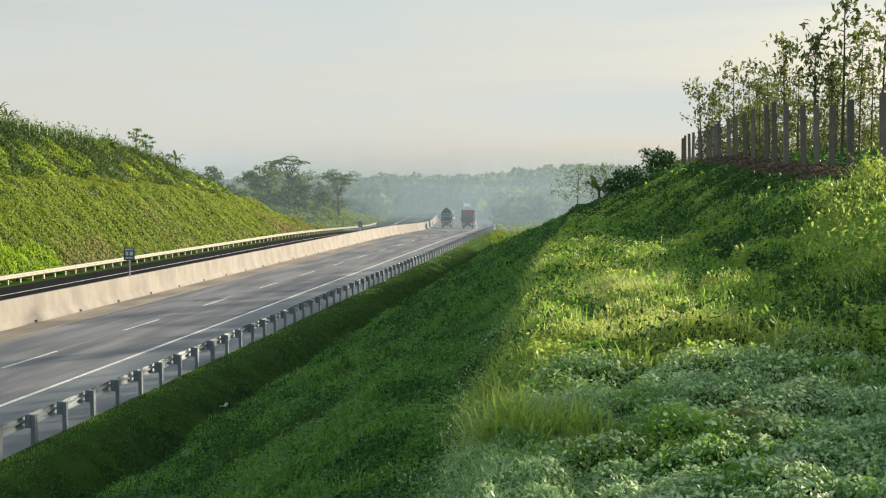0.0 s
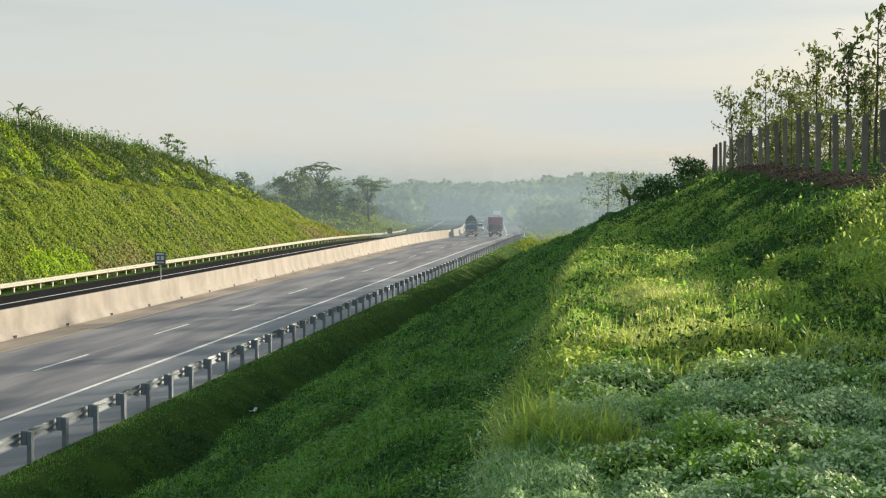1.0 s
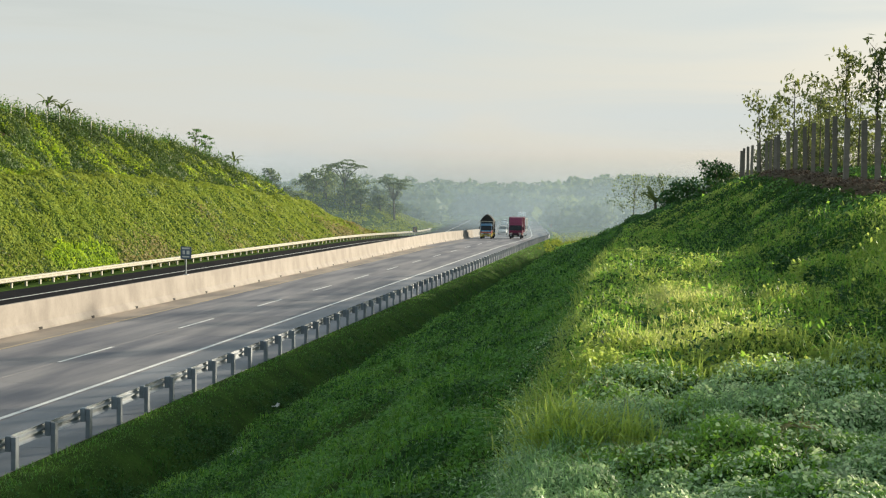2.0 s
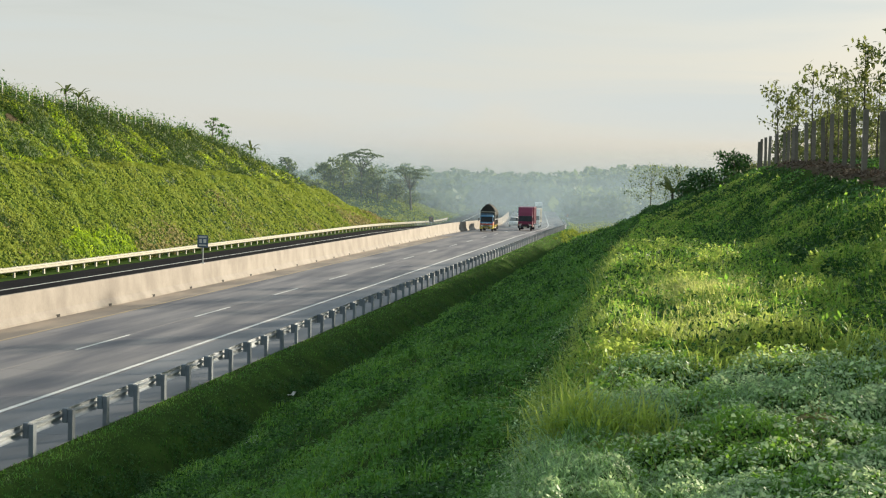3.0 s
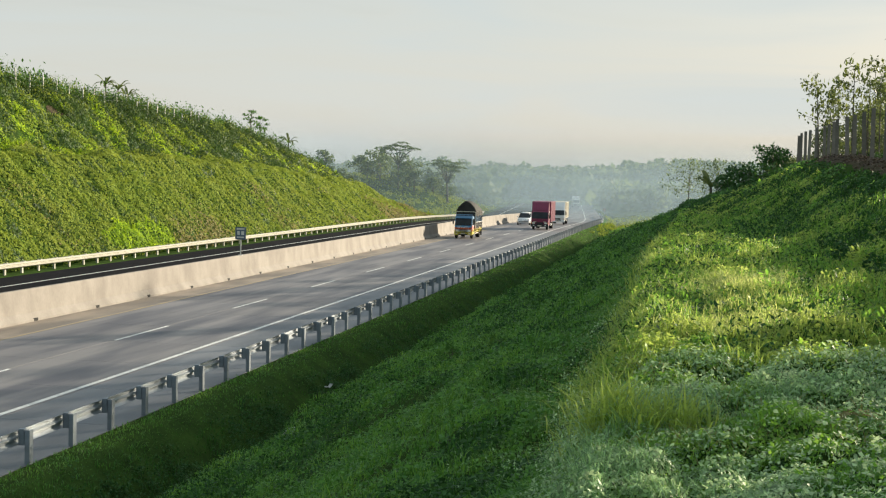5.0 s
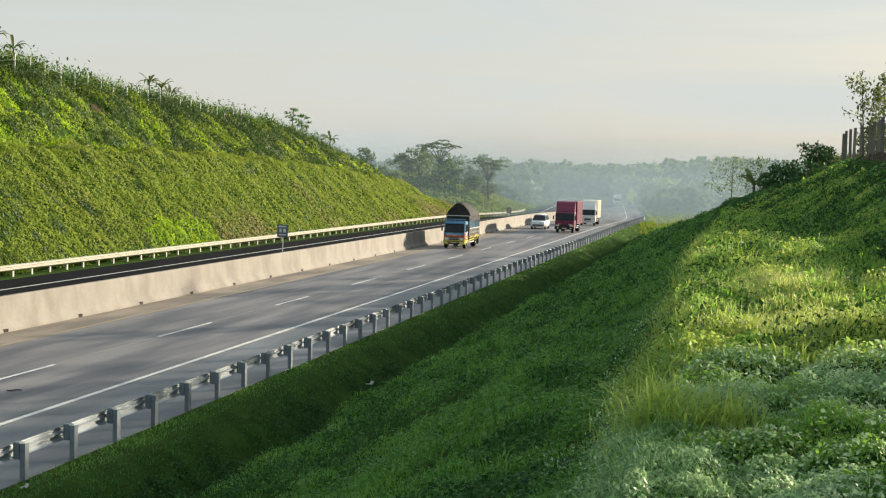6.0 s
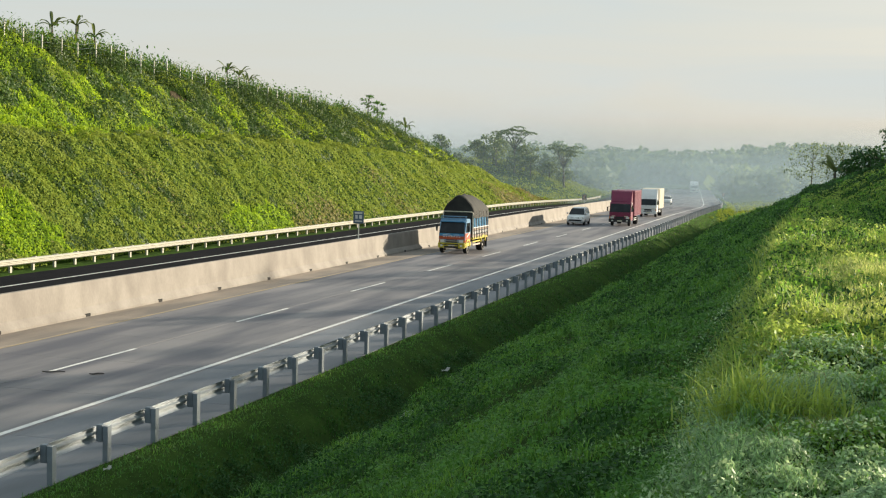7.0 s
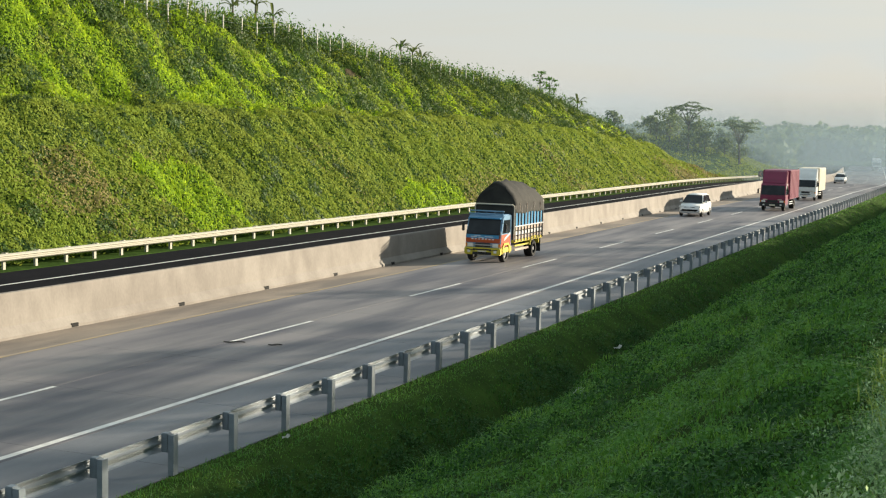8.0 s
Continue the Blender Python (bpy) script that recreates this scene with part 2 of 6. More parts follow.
def leaves(centres, size, rng, flat=0.5, aspect=0.55):
    """Leaf-shaped quads (kites) at the centres, each turned its own way; flat 1 lies level."""
    n = len(centres)
    az = rng.uniform(0, math.tau, n)
    tilt = rng.normal(0, 1, n) * (1 - flat) * 1.2
    along = np.stack([np.cos(az) * np.cos(tilt), np.sin(az) * np.cos(tilt), np.sin(tilt)], 1)
    side = np.stack([-np.sin(az), np.cos(az), rng.normal(0, 0.5, n) * (1.2 - flat)], 1)
    side /= np.linalg.norm(side, axis=1)[:, None]
    s = (size * rng.uniform(0.55, 1.35, n))[:, None]
    c = np.asarray(centres)
    drop = np.array([[0, 0, -0.16]])
    return np.stack([c - along * s * 0.5, c + side * s * aspect * 0.5 + drop * s * 0.3, c + along * s * 0.5 + drop * s, c - side * s * aspect * 0.5 + drop * s * 0.3], 1)


# ---- the lie of the land: y runs along the road, x across it ----
def road_x(y):
    y = np.asarray(y, dtype=float)
    a = np.clip(y - 165, 0, 110)
    return -a ** 2 / (2 * 1250) - np.clip(y - 275, 0, None) * 0.088


def road_z(y):
    s = np.clip((np.asarray(y, dtype=float) - 160) / 120, 0, 1)
    return -1.4 * s * s * (3 - 2 * s)


def wave(x, y, scale, seed=0):
    """Cheap smooth noise, about -1 to 1."""
    x, y = np.asarray(x) / scale + 17.3 * seed, np.asarray(y) / scale - 9.1 * seed
    return (np.sin(x + 1.3 * np.sin(0.7 * y + seed)) * np.cos(0.9 * y + 1.1 * np.sin(0.6 * x)) + 0.5 * np.sin(2.1 * x - 1.7 * y + seed) * np.cos(1.9 * x + 2.3 * y)) / 1.3


CREST_L = ((-200, 15), (60, 14.0), (87, 13.2), (102, 12.7), (128, 11.8), (150, 11.2), (163, 10.5), (175, 9.3), (185, 8.2), (203, 5.8), (216, 3.0), (228, 2.6), (248, 6.8), (275, 7.0), (305, 5.2), (340, 2.0), (420, 0))
BENCH_L = ((-200, 7.0), (130, 6.9), (150, 6.2), (187, 4.9), (203, 2.6), (214, 1.0), (228, 0.9), (248, 4.2), (275, 4.2), (305, 2.6), (335, 0.9), (420, 0))
CREST_R = ((-200, 5.8), (0, 5.9), (20, 6.05), (28, 6.3), (36, 6.7), (47, 7.05), (60, 7.25), (72, 7.35), (82, 7.1), (90, 6.1), (100, 4.9), (115, 3.3), (140, 1.6), (180, 0.35), (250, 0))


def table(rows, y):
    a = np.array(rows, dtype=float)
    return np.interp(y, a[:, 0], a[:, 1])


def ground_z(x, y):
    x, y = np.broadcast_arrays(np.asarray(x, dtype=float), np.asarray(y, dtype=float))
    u, b, c, f = x - road_x(y), table(BENCH_L, y), table(CREST_L, y), table(CREST_R, y)
    xb = 2.4 - 2.8 * np.clip((y - 44) / 18, 0, 1)
    xl = -0.42 + 0.24 * wave(0 * y, y, 1.5, 51) + 0.10 * wave(0 * y, y, 0.5, 52) - 0.25 * np.clip((y - 13) / 12, 0, 1)
    zero = np.zeros_like(u)
    ku = [zero - 900, zero - 150, zero - 62, zero - 55, zero - 49.5, zero - 46.4, zero - 39.4, zero - 37.7, zero - 37.65, zero - 13.43, zero - 13.40, zero - 12.5,
          zero - 11.7, zero - 10.75, zero - 10.1, zero - 5.0, xl - 0.65, xl, xb, zero + 5.2, zero + 9, zero + 40, zero + 900]
    kz = [zero - 1, c * 0.8, c + 0.3, c, b + 0.3, b - 0.1, zero + 0.1, zero, zero - 0.15, zero - 0.15, zero + 0.0, zero + 0.02,
          zero - 0.42, zero - 1.25, zero - 0.62, np.minimum(zero + 1.55, f), np.minimum(zero + 4.0, f), np.minimum(zero + 4.58, f), np.minimum(zero + 4.75, f), f - 0.05, f + 0.25, f + 0.8, f * 0]
    z = kz[0].copy()
    for i in range(len(ku) - 1):
        s = np.clip((u - ku[i]) / np.maximum(ku[i + 1] - ku[i], 1e-6), 0, 1)
        z = np.where(u >= ku[i], kz[i] + (kz[i + 1] - kz[i]) * s, z)
    rough = np.where((u > -38.2) & (u < -12.9), 0.0, 1.0)
    slope = np.clip((-40.5 - u) / 2, 0, 1) + np.clip((u + 12.5) / 3, 0, 1)
    z = z + rough * slope * (0.12 * wave(x, y, 1.1, 1) + 0.2 * wave(x, y, 3.7, 2) * np.where(u < -30, 1.5, 0.5) + np.where(u < -30, 0.22, 0.0) * wave(x, y, 1.7, 7) * np.where(u < -48, 1.6, 0.7)) + np.clip((np.abs(u + 25) - 60) / 60, 0, 1) * wave(x, y, 40, 3) * 1.5
    near = np.exp(-((u - 0.3) / 2.2) ** 2) * np.where(np.abs(y) < 60, 1, 0)
    return z + road_z(y) - near * 0.08 * wave(x, y, 1.1, 1)


def axis(*stretches):
    """Grid lines: (from, to, step) stretches joined."""
    return np.unique(np.round(np.concatenate([np.arange(a, b, s) for a, b, s in stretches]), 3))


def make_ground():
    gx = axis((-900, -150, 75), (-150, -66, 6), (-66, -38, 0.45), (-38, -37.6, 0.05), (-36, -14, 4), (-13.46, -13.37, 0.03), (-13.2, -9, 0.35), (-9, 9, 0.4), (9, 40, 3), (40, 150, 15), (150, 901, 75))
    gy = axis((-200, -20, 20), (-20, 0, 2), (0, 40, 0.5), (40, 120, 1.0), (120, 260, 2.0), (260, 460, 8), (460, 2000, 70))
    X, Y = np.meshgrid(gx, gy)
    X = X + road_x(Y)
    Z = ground_z(X, Y)
    n, m = X.shape
    idx = np.arange(n * m).reshape(n, m)
    faces = np.stack([idx[:-1, :-1], idx[:-1, 1:], idx[1:, 1:], idx[1:, :-1]], -1).reshape(-1, 4)
    me = link_mesh("ground", np.stack([X, Y, Z], -1).reshape(-1, 3).tolist(), faces.tolist(), soil, smooth=True)
    return tagged(new("ground", me), "green grown earth of the cutting, ditch and slopes", "ground", kind="structure")


ground = make_ground()


def strip(name, x0, x1, y0, y1, lift, mat, label, category, step=4.0, depth=0.0, kind="structure", parent=None):
    """A band along the road between two offsets, following its bend and fall; depth gives it edges."""
    ys = np.append(np.arange(y0, y1, step), y1)
    bm = bmesh.new()
    rows = []
    for y in ys:
        cx, z = float(road_x(y)), float(road_z(y)) + lift
        pts = [(cx + x0, y, z), (cx + x1, y, z)]
        if depth:
            pts += [(cx + x1, y, z - depth), (cx + x0, y, z - depth)]
        rows.append([bm.verts.new(p) for p in pts])
    k = len(rows[0])
    for a, b in zip(rows, rows[1:]):
        for i in range(k if depth else 1):
            bm.faces.new((a[i], a[(i + 1) % k], b[(i + 1) % k], b[i]))
    if depth:
        bm.faces.new(rows[0][::-1]), bm.faces.new(rows[-1])
    bmesh.ops.recalc_face_normals(bm, faces=bm.faces)
    if not depth:
        for f in bm.faces:
            if f.normal.z < 0:
                f.normal_flip()
    return tagged(part(name, bm, mat, parent), label, category, kind=kind)


# far carriageway: asphalt; near carriageway: concrete bed with slabs laid on it
strip("road_far", -37.6, -26.6, -120, 420, 0.0, asphalt, "dark asphalt carriageway beyond the concrete barrier", "road", depth=0.12)
road_near = strip("road_near", -26.0, -13.45, -120, 160, -0.02, joint_dark, "grey concrete motorway carriageway with shoulder", "road", depth=0.1)
strip("road_beyond", -26.0, -13.45, 160, 420, 0.0, concrete_road, "grey concrete carriageway running off round the bend", "road", depth=0.1)
for off, width, y1, mat, what in ((-16.83, 0.17, 420, white_line, "white painted edge line on concrete"), (-24.1, 0.13, 300, yellow_line, "faded yellow painted edge line on concrete"),
                                  (-34.75, 0.17, 420, white_line, "white painted edge line on asphalt")):
    strip("road_line", off - width / 2, off + width / 2, -60, y1, 0.006, mat, what, "road marking", step=8)
for k in range(-3, 22):
    y = 32.5 + 12.6 * k
    dash = strip("lane_dash", -20.455, -20.325, y, y + 5.0, 0.006, white_line, "white lane dash painted on concrete", "road marking", step=2.5)


# ---- median barrier ----
def make_barrier():
    root = tagged(new("median_barrier"), "cream concrete median barrier with stained sloping foot", "barrier", kind="structure")
    prof = ((-0.36, 0.0), (0.36, 0.0), (0.36, 0.08), (0.17, 0.34), (0.10, 1.24), (0.085, 1.29), (-0.085, 1.29), (-0.10, 1.24), (-0.17, 0.34), (-0.36, 0.08))
    length = 5.69
    hole = bmesh.new()
    box(hole, -0.02, 0.066, -0.17, 0.17, 0.0, 0.13, 0.01)
    hole_mesh = bpy.data.meshes.new("drain_hole")
    hole.to_mesh(hole_mesh)
    hole.free()
    hole_mesh.materials.append(black_hole)
    for k in range(-9, 52):
        y = 32.6 + k * length
        bm = bmesh.new()
        extrude_profile(bm, prof, (0.0015, length - 0.0015), "y")
        x, z = -26.21 + float(road_x(y)), float(road_z(y))
        x2, z2 = -26.21 + float(road_x(y + length)), float(road_z(y + length))
        for v in bm.verts:
            s = v.co.y / length
            v.co.x += (x2 - x) * s
            v.co.z += (z2 - z) * s
        ob = part("barrier_segment", bm, barrier_concrete, root)
        ob.location = (x, y, z)
        shared("drain_hole", hole_mesh, ob, pose(0.30, 0.0, 0.0), "black drain opening at the foot")
    return root


make_barrier()


# ---- guardrails ----
def mesh_of(name, bm, mat):
    me = bpy.data.meshes.new(name)
    bm.to_mesh(me)
    bm.free()
    me.materials.append(mat)
    return me


def make_guardrail(x_post, side, y0, count, rail_mat, posts_mat, label):
    """Steel W-beam on posts; side +1 carries the beam on the +x side of its posts."""
    root = tagged(new("guardrail"), label, "guardrail", kind="structure")
    bm = bmesh.new()      # a C-shaped post, open to one side
    extrude_c = ((-0.075, -0.055), (0.075, -0.055), (0.075, -0.035), (-0.055, -0.035), (-0.055, 0.035), (0.075, 0.035), (0.075, 0.055), (-0.075, 0.055))
    rings = [[bm.verts.new((a, b, z)) for b, a in extrude_c] for z in (-0.25, 0.72)]
    for i in range(8):
        bm.faces.new((rings[0][i], rings[0][(i + 1) % 8], rings[1][(i + 1) % 8], rings[1][i]))
    bm.faces.new(rings[1])
    bmesh.ops.recalc_face_normals(bm, faces=bm.faces)
    post_mesh = mesh_of("post", bm, posts_mat)
    bm = bmesh.new()
    box(bm, -0.07, 0.07, -0.075, 0.075, 0.40, 0.74, 0.012)
    block_mesh = mesh_of("spacer_block", bm, posts_mat)
    wave_line = ((0.0, 0.0), (0.035, 0.02), (0.075, 0.06), (0.075, 0.10), (0.012, 0.14), (0.012, 0.172), (0.075, 0.212), (0.075, 0.252), (0.035, 0.292), (0.0, 0.312))
    for k in range(count):
        y = y0 + 2.0 * k
        cx, z = float(road_x(y)), float(road_z(y))
        tilt = random.uniform(-0.8, 0.8)
        shared("post", post_mesh, root, pose(cx + x_post, y, z, 0, tilt, random.uniform(-3, 3)))
        shared("spacer_block", block_mesh, root, pose(cx + x_post + side * 0.135, y, z, 0, 0, random.uniform(-2, 2)))
        if k % 2 == 0 and k < count - 2:
            bm = bmesh.new()
            rows = []
            for yy in (y - 0.16, y + 2.0, y + 4.16):
                c2, z2 = float(road_x(yy)), float(road_z(yy))
                lap = 0.006 if yy > y + 3 else 0.0
                back = [bm.verts.new((c2 + x_post + side * (0.21 + a + lap), yy, z2 + 0.40 + b)) for a, b in wave_line]
                thin = [bm.verts.new((c2 + x_post + side * (0.206 + a - 0.004 + lap), yy, z2 + 0.40 + b)) for a, b in wave_line[::-1]]
                rows.append(back + thin)
            n = len(rows[0])
            for a, b in zip(rows, rows[1:]):
                for i in range(n):
                    bm.faces.new((a[i], a[(i + 1) % n], b[(i + 1) % n], b[i]))
            bm.faces.new(rows[0][::-1]), bm.faces.new(rows[-1])
            bmesh.ops.recalc_face_normals(bm, faces=bm.faces)
            part("beam", bm, rail_mat, root, "corrugated galvanised beam")
    return root


make_guardrail(-13.45, -1, 1.5, 146, galvanised, post_steel, "galvanised steel guardrail on blue-grey posts beside the shoulder")
make_guardrail(-38.2, 1, 21.7, 130, cream_rail, cream_rail, "sunlit cream-grey steel guardrail at the foot of the hill")


# ---- signs ----
def make_milepost():
    root = tagged(new("milepost_sign"), "small blue roadside plate on a thin pole above the barrier", "road sign")
    root.location = (-26.21, 75.4, 1.285)
    bm = bmesh.new()
    tube(bm, [(0, 0, 0), (0, 0, 1.55)], [0.035, 0.035], 8)
    part("pole", bm, galvanised, root)
    bm = bmesh.new()
    box(bm, -0.33, 0.33, -0.05, -0.03, 0.92, 1.66, 0.008)
    plate = part("plate", bm, sign_blue, root, "blue plate with pale markings")
    bm = bmesh.new()
    for a, b, c, d in ((-0.24, 0.24, 1.5, 1.6), (-0.2, -0.05, 1.2, 1.42), (0.04, 0.22, 1.2, 1.42), (-0.22, 0.22, 1.02, 1.1)):
        box(bm, a, b, -0.056, -0.0505, c, d)
    part("marking", bm, white_line, plate, "pale unreadable markings")
    bm = bmesh.new()
    box(bm, -0.12, 0.12, -0.12, 0.12, -0.01, 0.02, 0.005)
    part("base_plate", bm, galvanised, root)
    return root


sign_blue = material("sign_blue", (0.06, 0.10, 0.17), (0.09, 0.13, 0.19), 4, rough=0.5, grain=0.1)
sign_dark = material("sign_dark", (0.05, 0.035, 0.025), (0.12, 0.06, 0.03), 4, rough=0.6)
sign_orange = material("sign_orange", (0.42, 0.17, 0.04), (0.32, 0.13, 0.04), 4, rough=0.6)
make_milepost()


def make_chevron(x, y, z0, label):
    root = tagged(new("chevron_sign"), label, "road sign")
    root.location = (x, y, z0)
    bm = bmesh.new()
    tube(bm, [(0, 0, -0.1), (0, 0, 1.0)], [0.04, 0.04], 8)
    part("pole", bm, galvanised, root)
    bm = bmesh.new()
    box(bm, -0.42, 0.42, -0.05, -0.03, 0.7, 1.65, 0.01)
    plate = part("plate", bm, sign_dark, root, "dark board")
    bm = bmesh.new()
    for s in (-1, 1):
        vs = [bm.verts.new(p) for p in ((-0.26, -0.056, 1.175), (0.06, -0.056, 1.175 + s * 0.38), (0.28, -0.056, 1.175 + s * 0.38), (-0.04, -0.056, 1.175))]
        bm.faces.new(vs if s < 0 else vs[::-1])
    part("arrow", bm, sign_orange, plate, "orange arrow stroke")
    return root


make_chevron(-38.9, 232.5, float(ground_z(-38.9, 232.5)), "dark board with an orange arrow behind the guardrail")
make_chevron(-21.4, 332.0, float(ground_z(-21.4, 332.0)), "dark board beside the bend of the guardrail")


# ---- fences ----
def fence_post_mesh(h, w, mat, name="fence_post"):
    bm = bmesh.new()
    box(bm, -w / 2, w / 2, -w / 2, w / 2, -0.35, h, 0.012, taper=0.06)
    return mesh_of(name, bm, mat)


def make_fences():
    mesh = fence_post_mesh(1.68, 0.15, post_concrete)
    root = tagged(new("post_fence"), "row of weathered grey concrete fence posts on the bank", "fence", kind="structure")
    for y in (13.0, 15.5, 18.1, 20.6, 23.0, 25.3, 27.8, 30.7, 33.4, 35.2, 37.5, 40.3, 42.7, 45.3, 48.3, 51.0, 53.9, 56.4, 59.6, 62.1, 64.0, 66.3, 69.8, 74.4, 77.4, 79.8, 82.3):
        x = 6.0 + random.uniform(-0.06, 0.06)
        z = float(ground_z(x, y))
        k = (float(np.interp(y, (12, 28, 34, 38, 43, 75), (7.75, 8.03, 8.15, 8.5, 8.85, 9.2))) - z) / 1.68 + random.uniform(-0.03, 0.03)
        m = pose(x, y, z, random.uniform(-1.6, 1.6), random.uniform(-1.6, 1.6), random.uniform(-8, 8)) @ Matrix.Diagonal((1, 1, k, 1))
        shared("fence_post", mesh, root, m)
    mesh2 = fence_post_mesh(1.4, 0.11, post_white)
    root2 = tagged(new("hilltop_fence"), "row of pale slender fence posts along the hilltop", "fence", kind="structure")
    for k in range(40):
        y = 48.0 + 2.45 * k
        x = -55.0 + random.uniform(-0.1, 0.1)
        shared("fence_post", mesh2, root2, pose(x, y, float(ground_z(x, y)), random.uniform(-2, 2), random.uniform(-2, 2), 0))
    for h in (0.5, 0.9, 1.25):
        bm = bmesh.new()
        tube(bm, [(-55.0, 48 + 2.45 * k, float(ground_z(-55.0, 48 + 2.45 * k)) + h) for k in range(40)], [0.008] * 40, 4)
        part("wire", bm, galvanised, root2)


make_fences()


# ---- vehicles: each faces -y, its front at y = 0 ----
paint_blue = material("paint_blue", (0.035, 0.22, 0.46), (0.05, 0.28, 0.5), 3, rough=0.35, grain=0.08)
paint_steel = material("paint_steel", (0.12, 0.26, 0.42), (0.17, 0.30, 0.44), 3, rough=0.35, grain=0.06)
paint_orange = material("paint_orange", (0.50, 0.085, 0.012), (0.42, 0.06, 0.02), 4, rough=0.4, grain=0.08)
paint_yellow = material("paint_yellow", (0.62, 0.50, 0.03), (0.5, 0.42, 0.03), 4, rough=0.45, grain=0.08)
paint_red = material("paint_red", (0.19, 0.009, 0.055), (0.155, 0.009, 0.045), 2, rough=0.4, grain=0.05)
paint_white = material("paint_white", (0.75, 0.76, 0.76), (0.68, 0.69, 0.69), 2, rough=0.3, grain=0.03)
paint_cream = material("paint_cream", (0.66, 0.60, 0.48), (0.58, 0.53, 0.43), 2, rough=0.5, grain=0.05)
tarp = material("tarp", (0.030, 0.030, 0.029), (0.05, 0.049, 0.044), 1.5, rough=0.85, grain=0.15, bump=0.5, bump_scale=5, spec=0.2)
tyre_black = material("tyre_black", (0.016, 0.016, 0.017), rough=0.85)
rim_grey = material("rim_grey", (0.35, 0.35, 0.36), metal=0.6, rough=0.4)
trim_black = material("trim_black", (0.02, 0.02, 0.022), rough=0.6)
wood_pale = material("wood_pale", (0.50, 0.42, 0.36), (0.38, 0.30, 0.25), 3, rough=0.8, grain=0.15)
lamp_glass = material("lamp_glass", (0.75, 0.75, 0.72), rough=0.12, spec=0.8)
lamp_amber = material("lamp_amber", (0.7, 0.25, 0.03), rough=0.2)
dark_glass = material("dark_glass", (0.012, 0.015, 0.019), (0.03, 0.036, 0.042), 1.2, rough=0.06, spec=0.22)


def wheel(parent, x, y, r, w, name="wheel"):
    bm = bmesh.new()
    out = 1 if x > 0 else -1
    prof = ((r * 0.62, -w / 2), (r * 0.93, -w / 2), (r, -w * 0.32), (r, w * 0.32), (r * 0.93, w / 2), (r * 0.62, w / 2))
    n = 20
    rings = [[bm.verts.new((b, a * math.cos(k * math.tau / n), a * math.sin(k * math.tau / n))) for a, b in prof] for k in range(n)]
    for k in range(n):
        for i in range(len(prof)):
            j = (i + 1) % len(prof)
            bm.faces.new((rings[k][i], rings[k][j], rings[(k + 1) % n][j], rings[(k + 1) % n][i]))
    bmesh.ops.recalc_face_normals(bm, faces=bm.faces)
    tyre = part(name, bm, tyre_black, parent, "black rubber tyre")
    tyre.location = (x, y, r)
    bm = bmesh.new()
    for rad, x0, x1 in ((r * 0.63, -w * 0.3, w * 0.22), (r * 0.25, w * 0.2, w * 0.42)):
        bmesh.ops.create_cone(bm, cap_ends=True, segments=16, radius1=rad, radius2=rad * 0.9, depth=x1 - x0,
                              matrix=pose((x0 + x1) / 2 * out, 0, 0, 0, 90 * out, 0))
    part("rim", bm, rim_grey, tyre, "pressed steel rim")


def plate_on(root, name, mat, x0, x1, y0, y1, z0, z1, bevel=0.01, label=""):
    bm = bmesh.new()
    box(bm, x0, x1, y0, y1, z0, z1, bevel)
    return part(name, bm, mat, root, label)


def quad_on(root, name, mat, pts, thick, label=""):
    """A flat panel with thickness from four corners."""
    bm = bmesh.new()
    a, b, c, d = (Vector(p) for p in pts)
    nrm = (b - a).cross(d - a).normalized() * thick
    front = [bm.verts.new(p + nrm) for p in (a, b, c, d)]
    back = [bm.verts.new(p) for p in (a, b, c, d)]
    bm.faces.new(front), bm.faces.new(back[::-1])
    for i in range(4):
        bm.faces.new((front[i], back[i], back[(i + 1) % 4], front[(i + 1) % 4]))
    bmesh.ops.recalc_face_normals(bm, faces=bm.faces)
    return part(name, bm, mat, root, label)


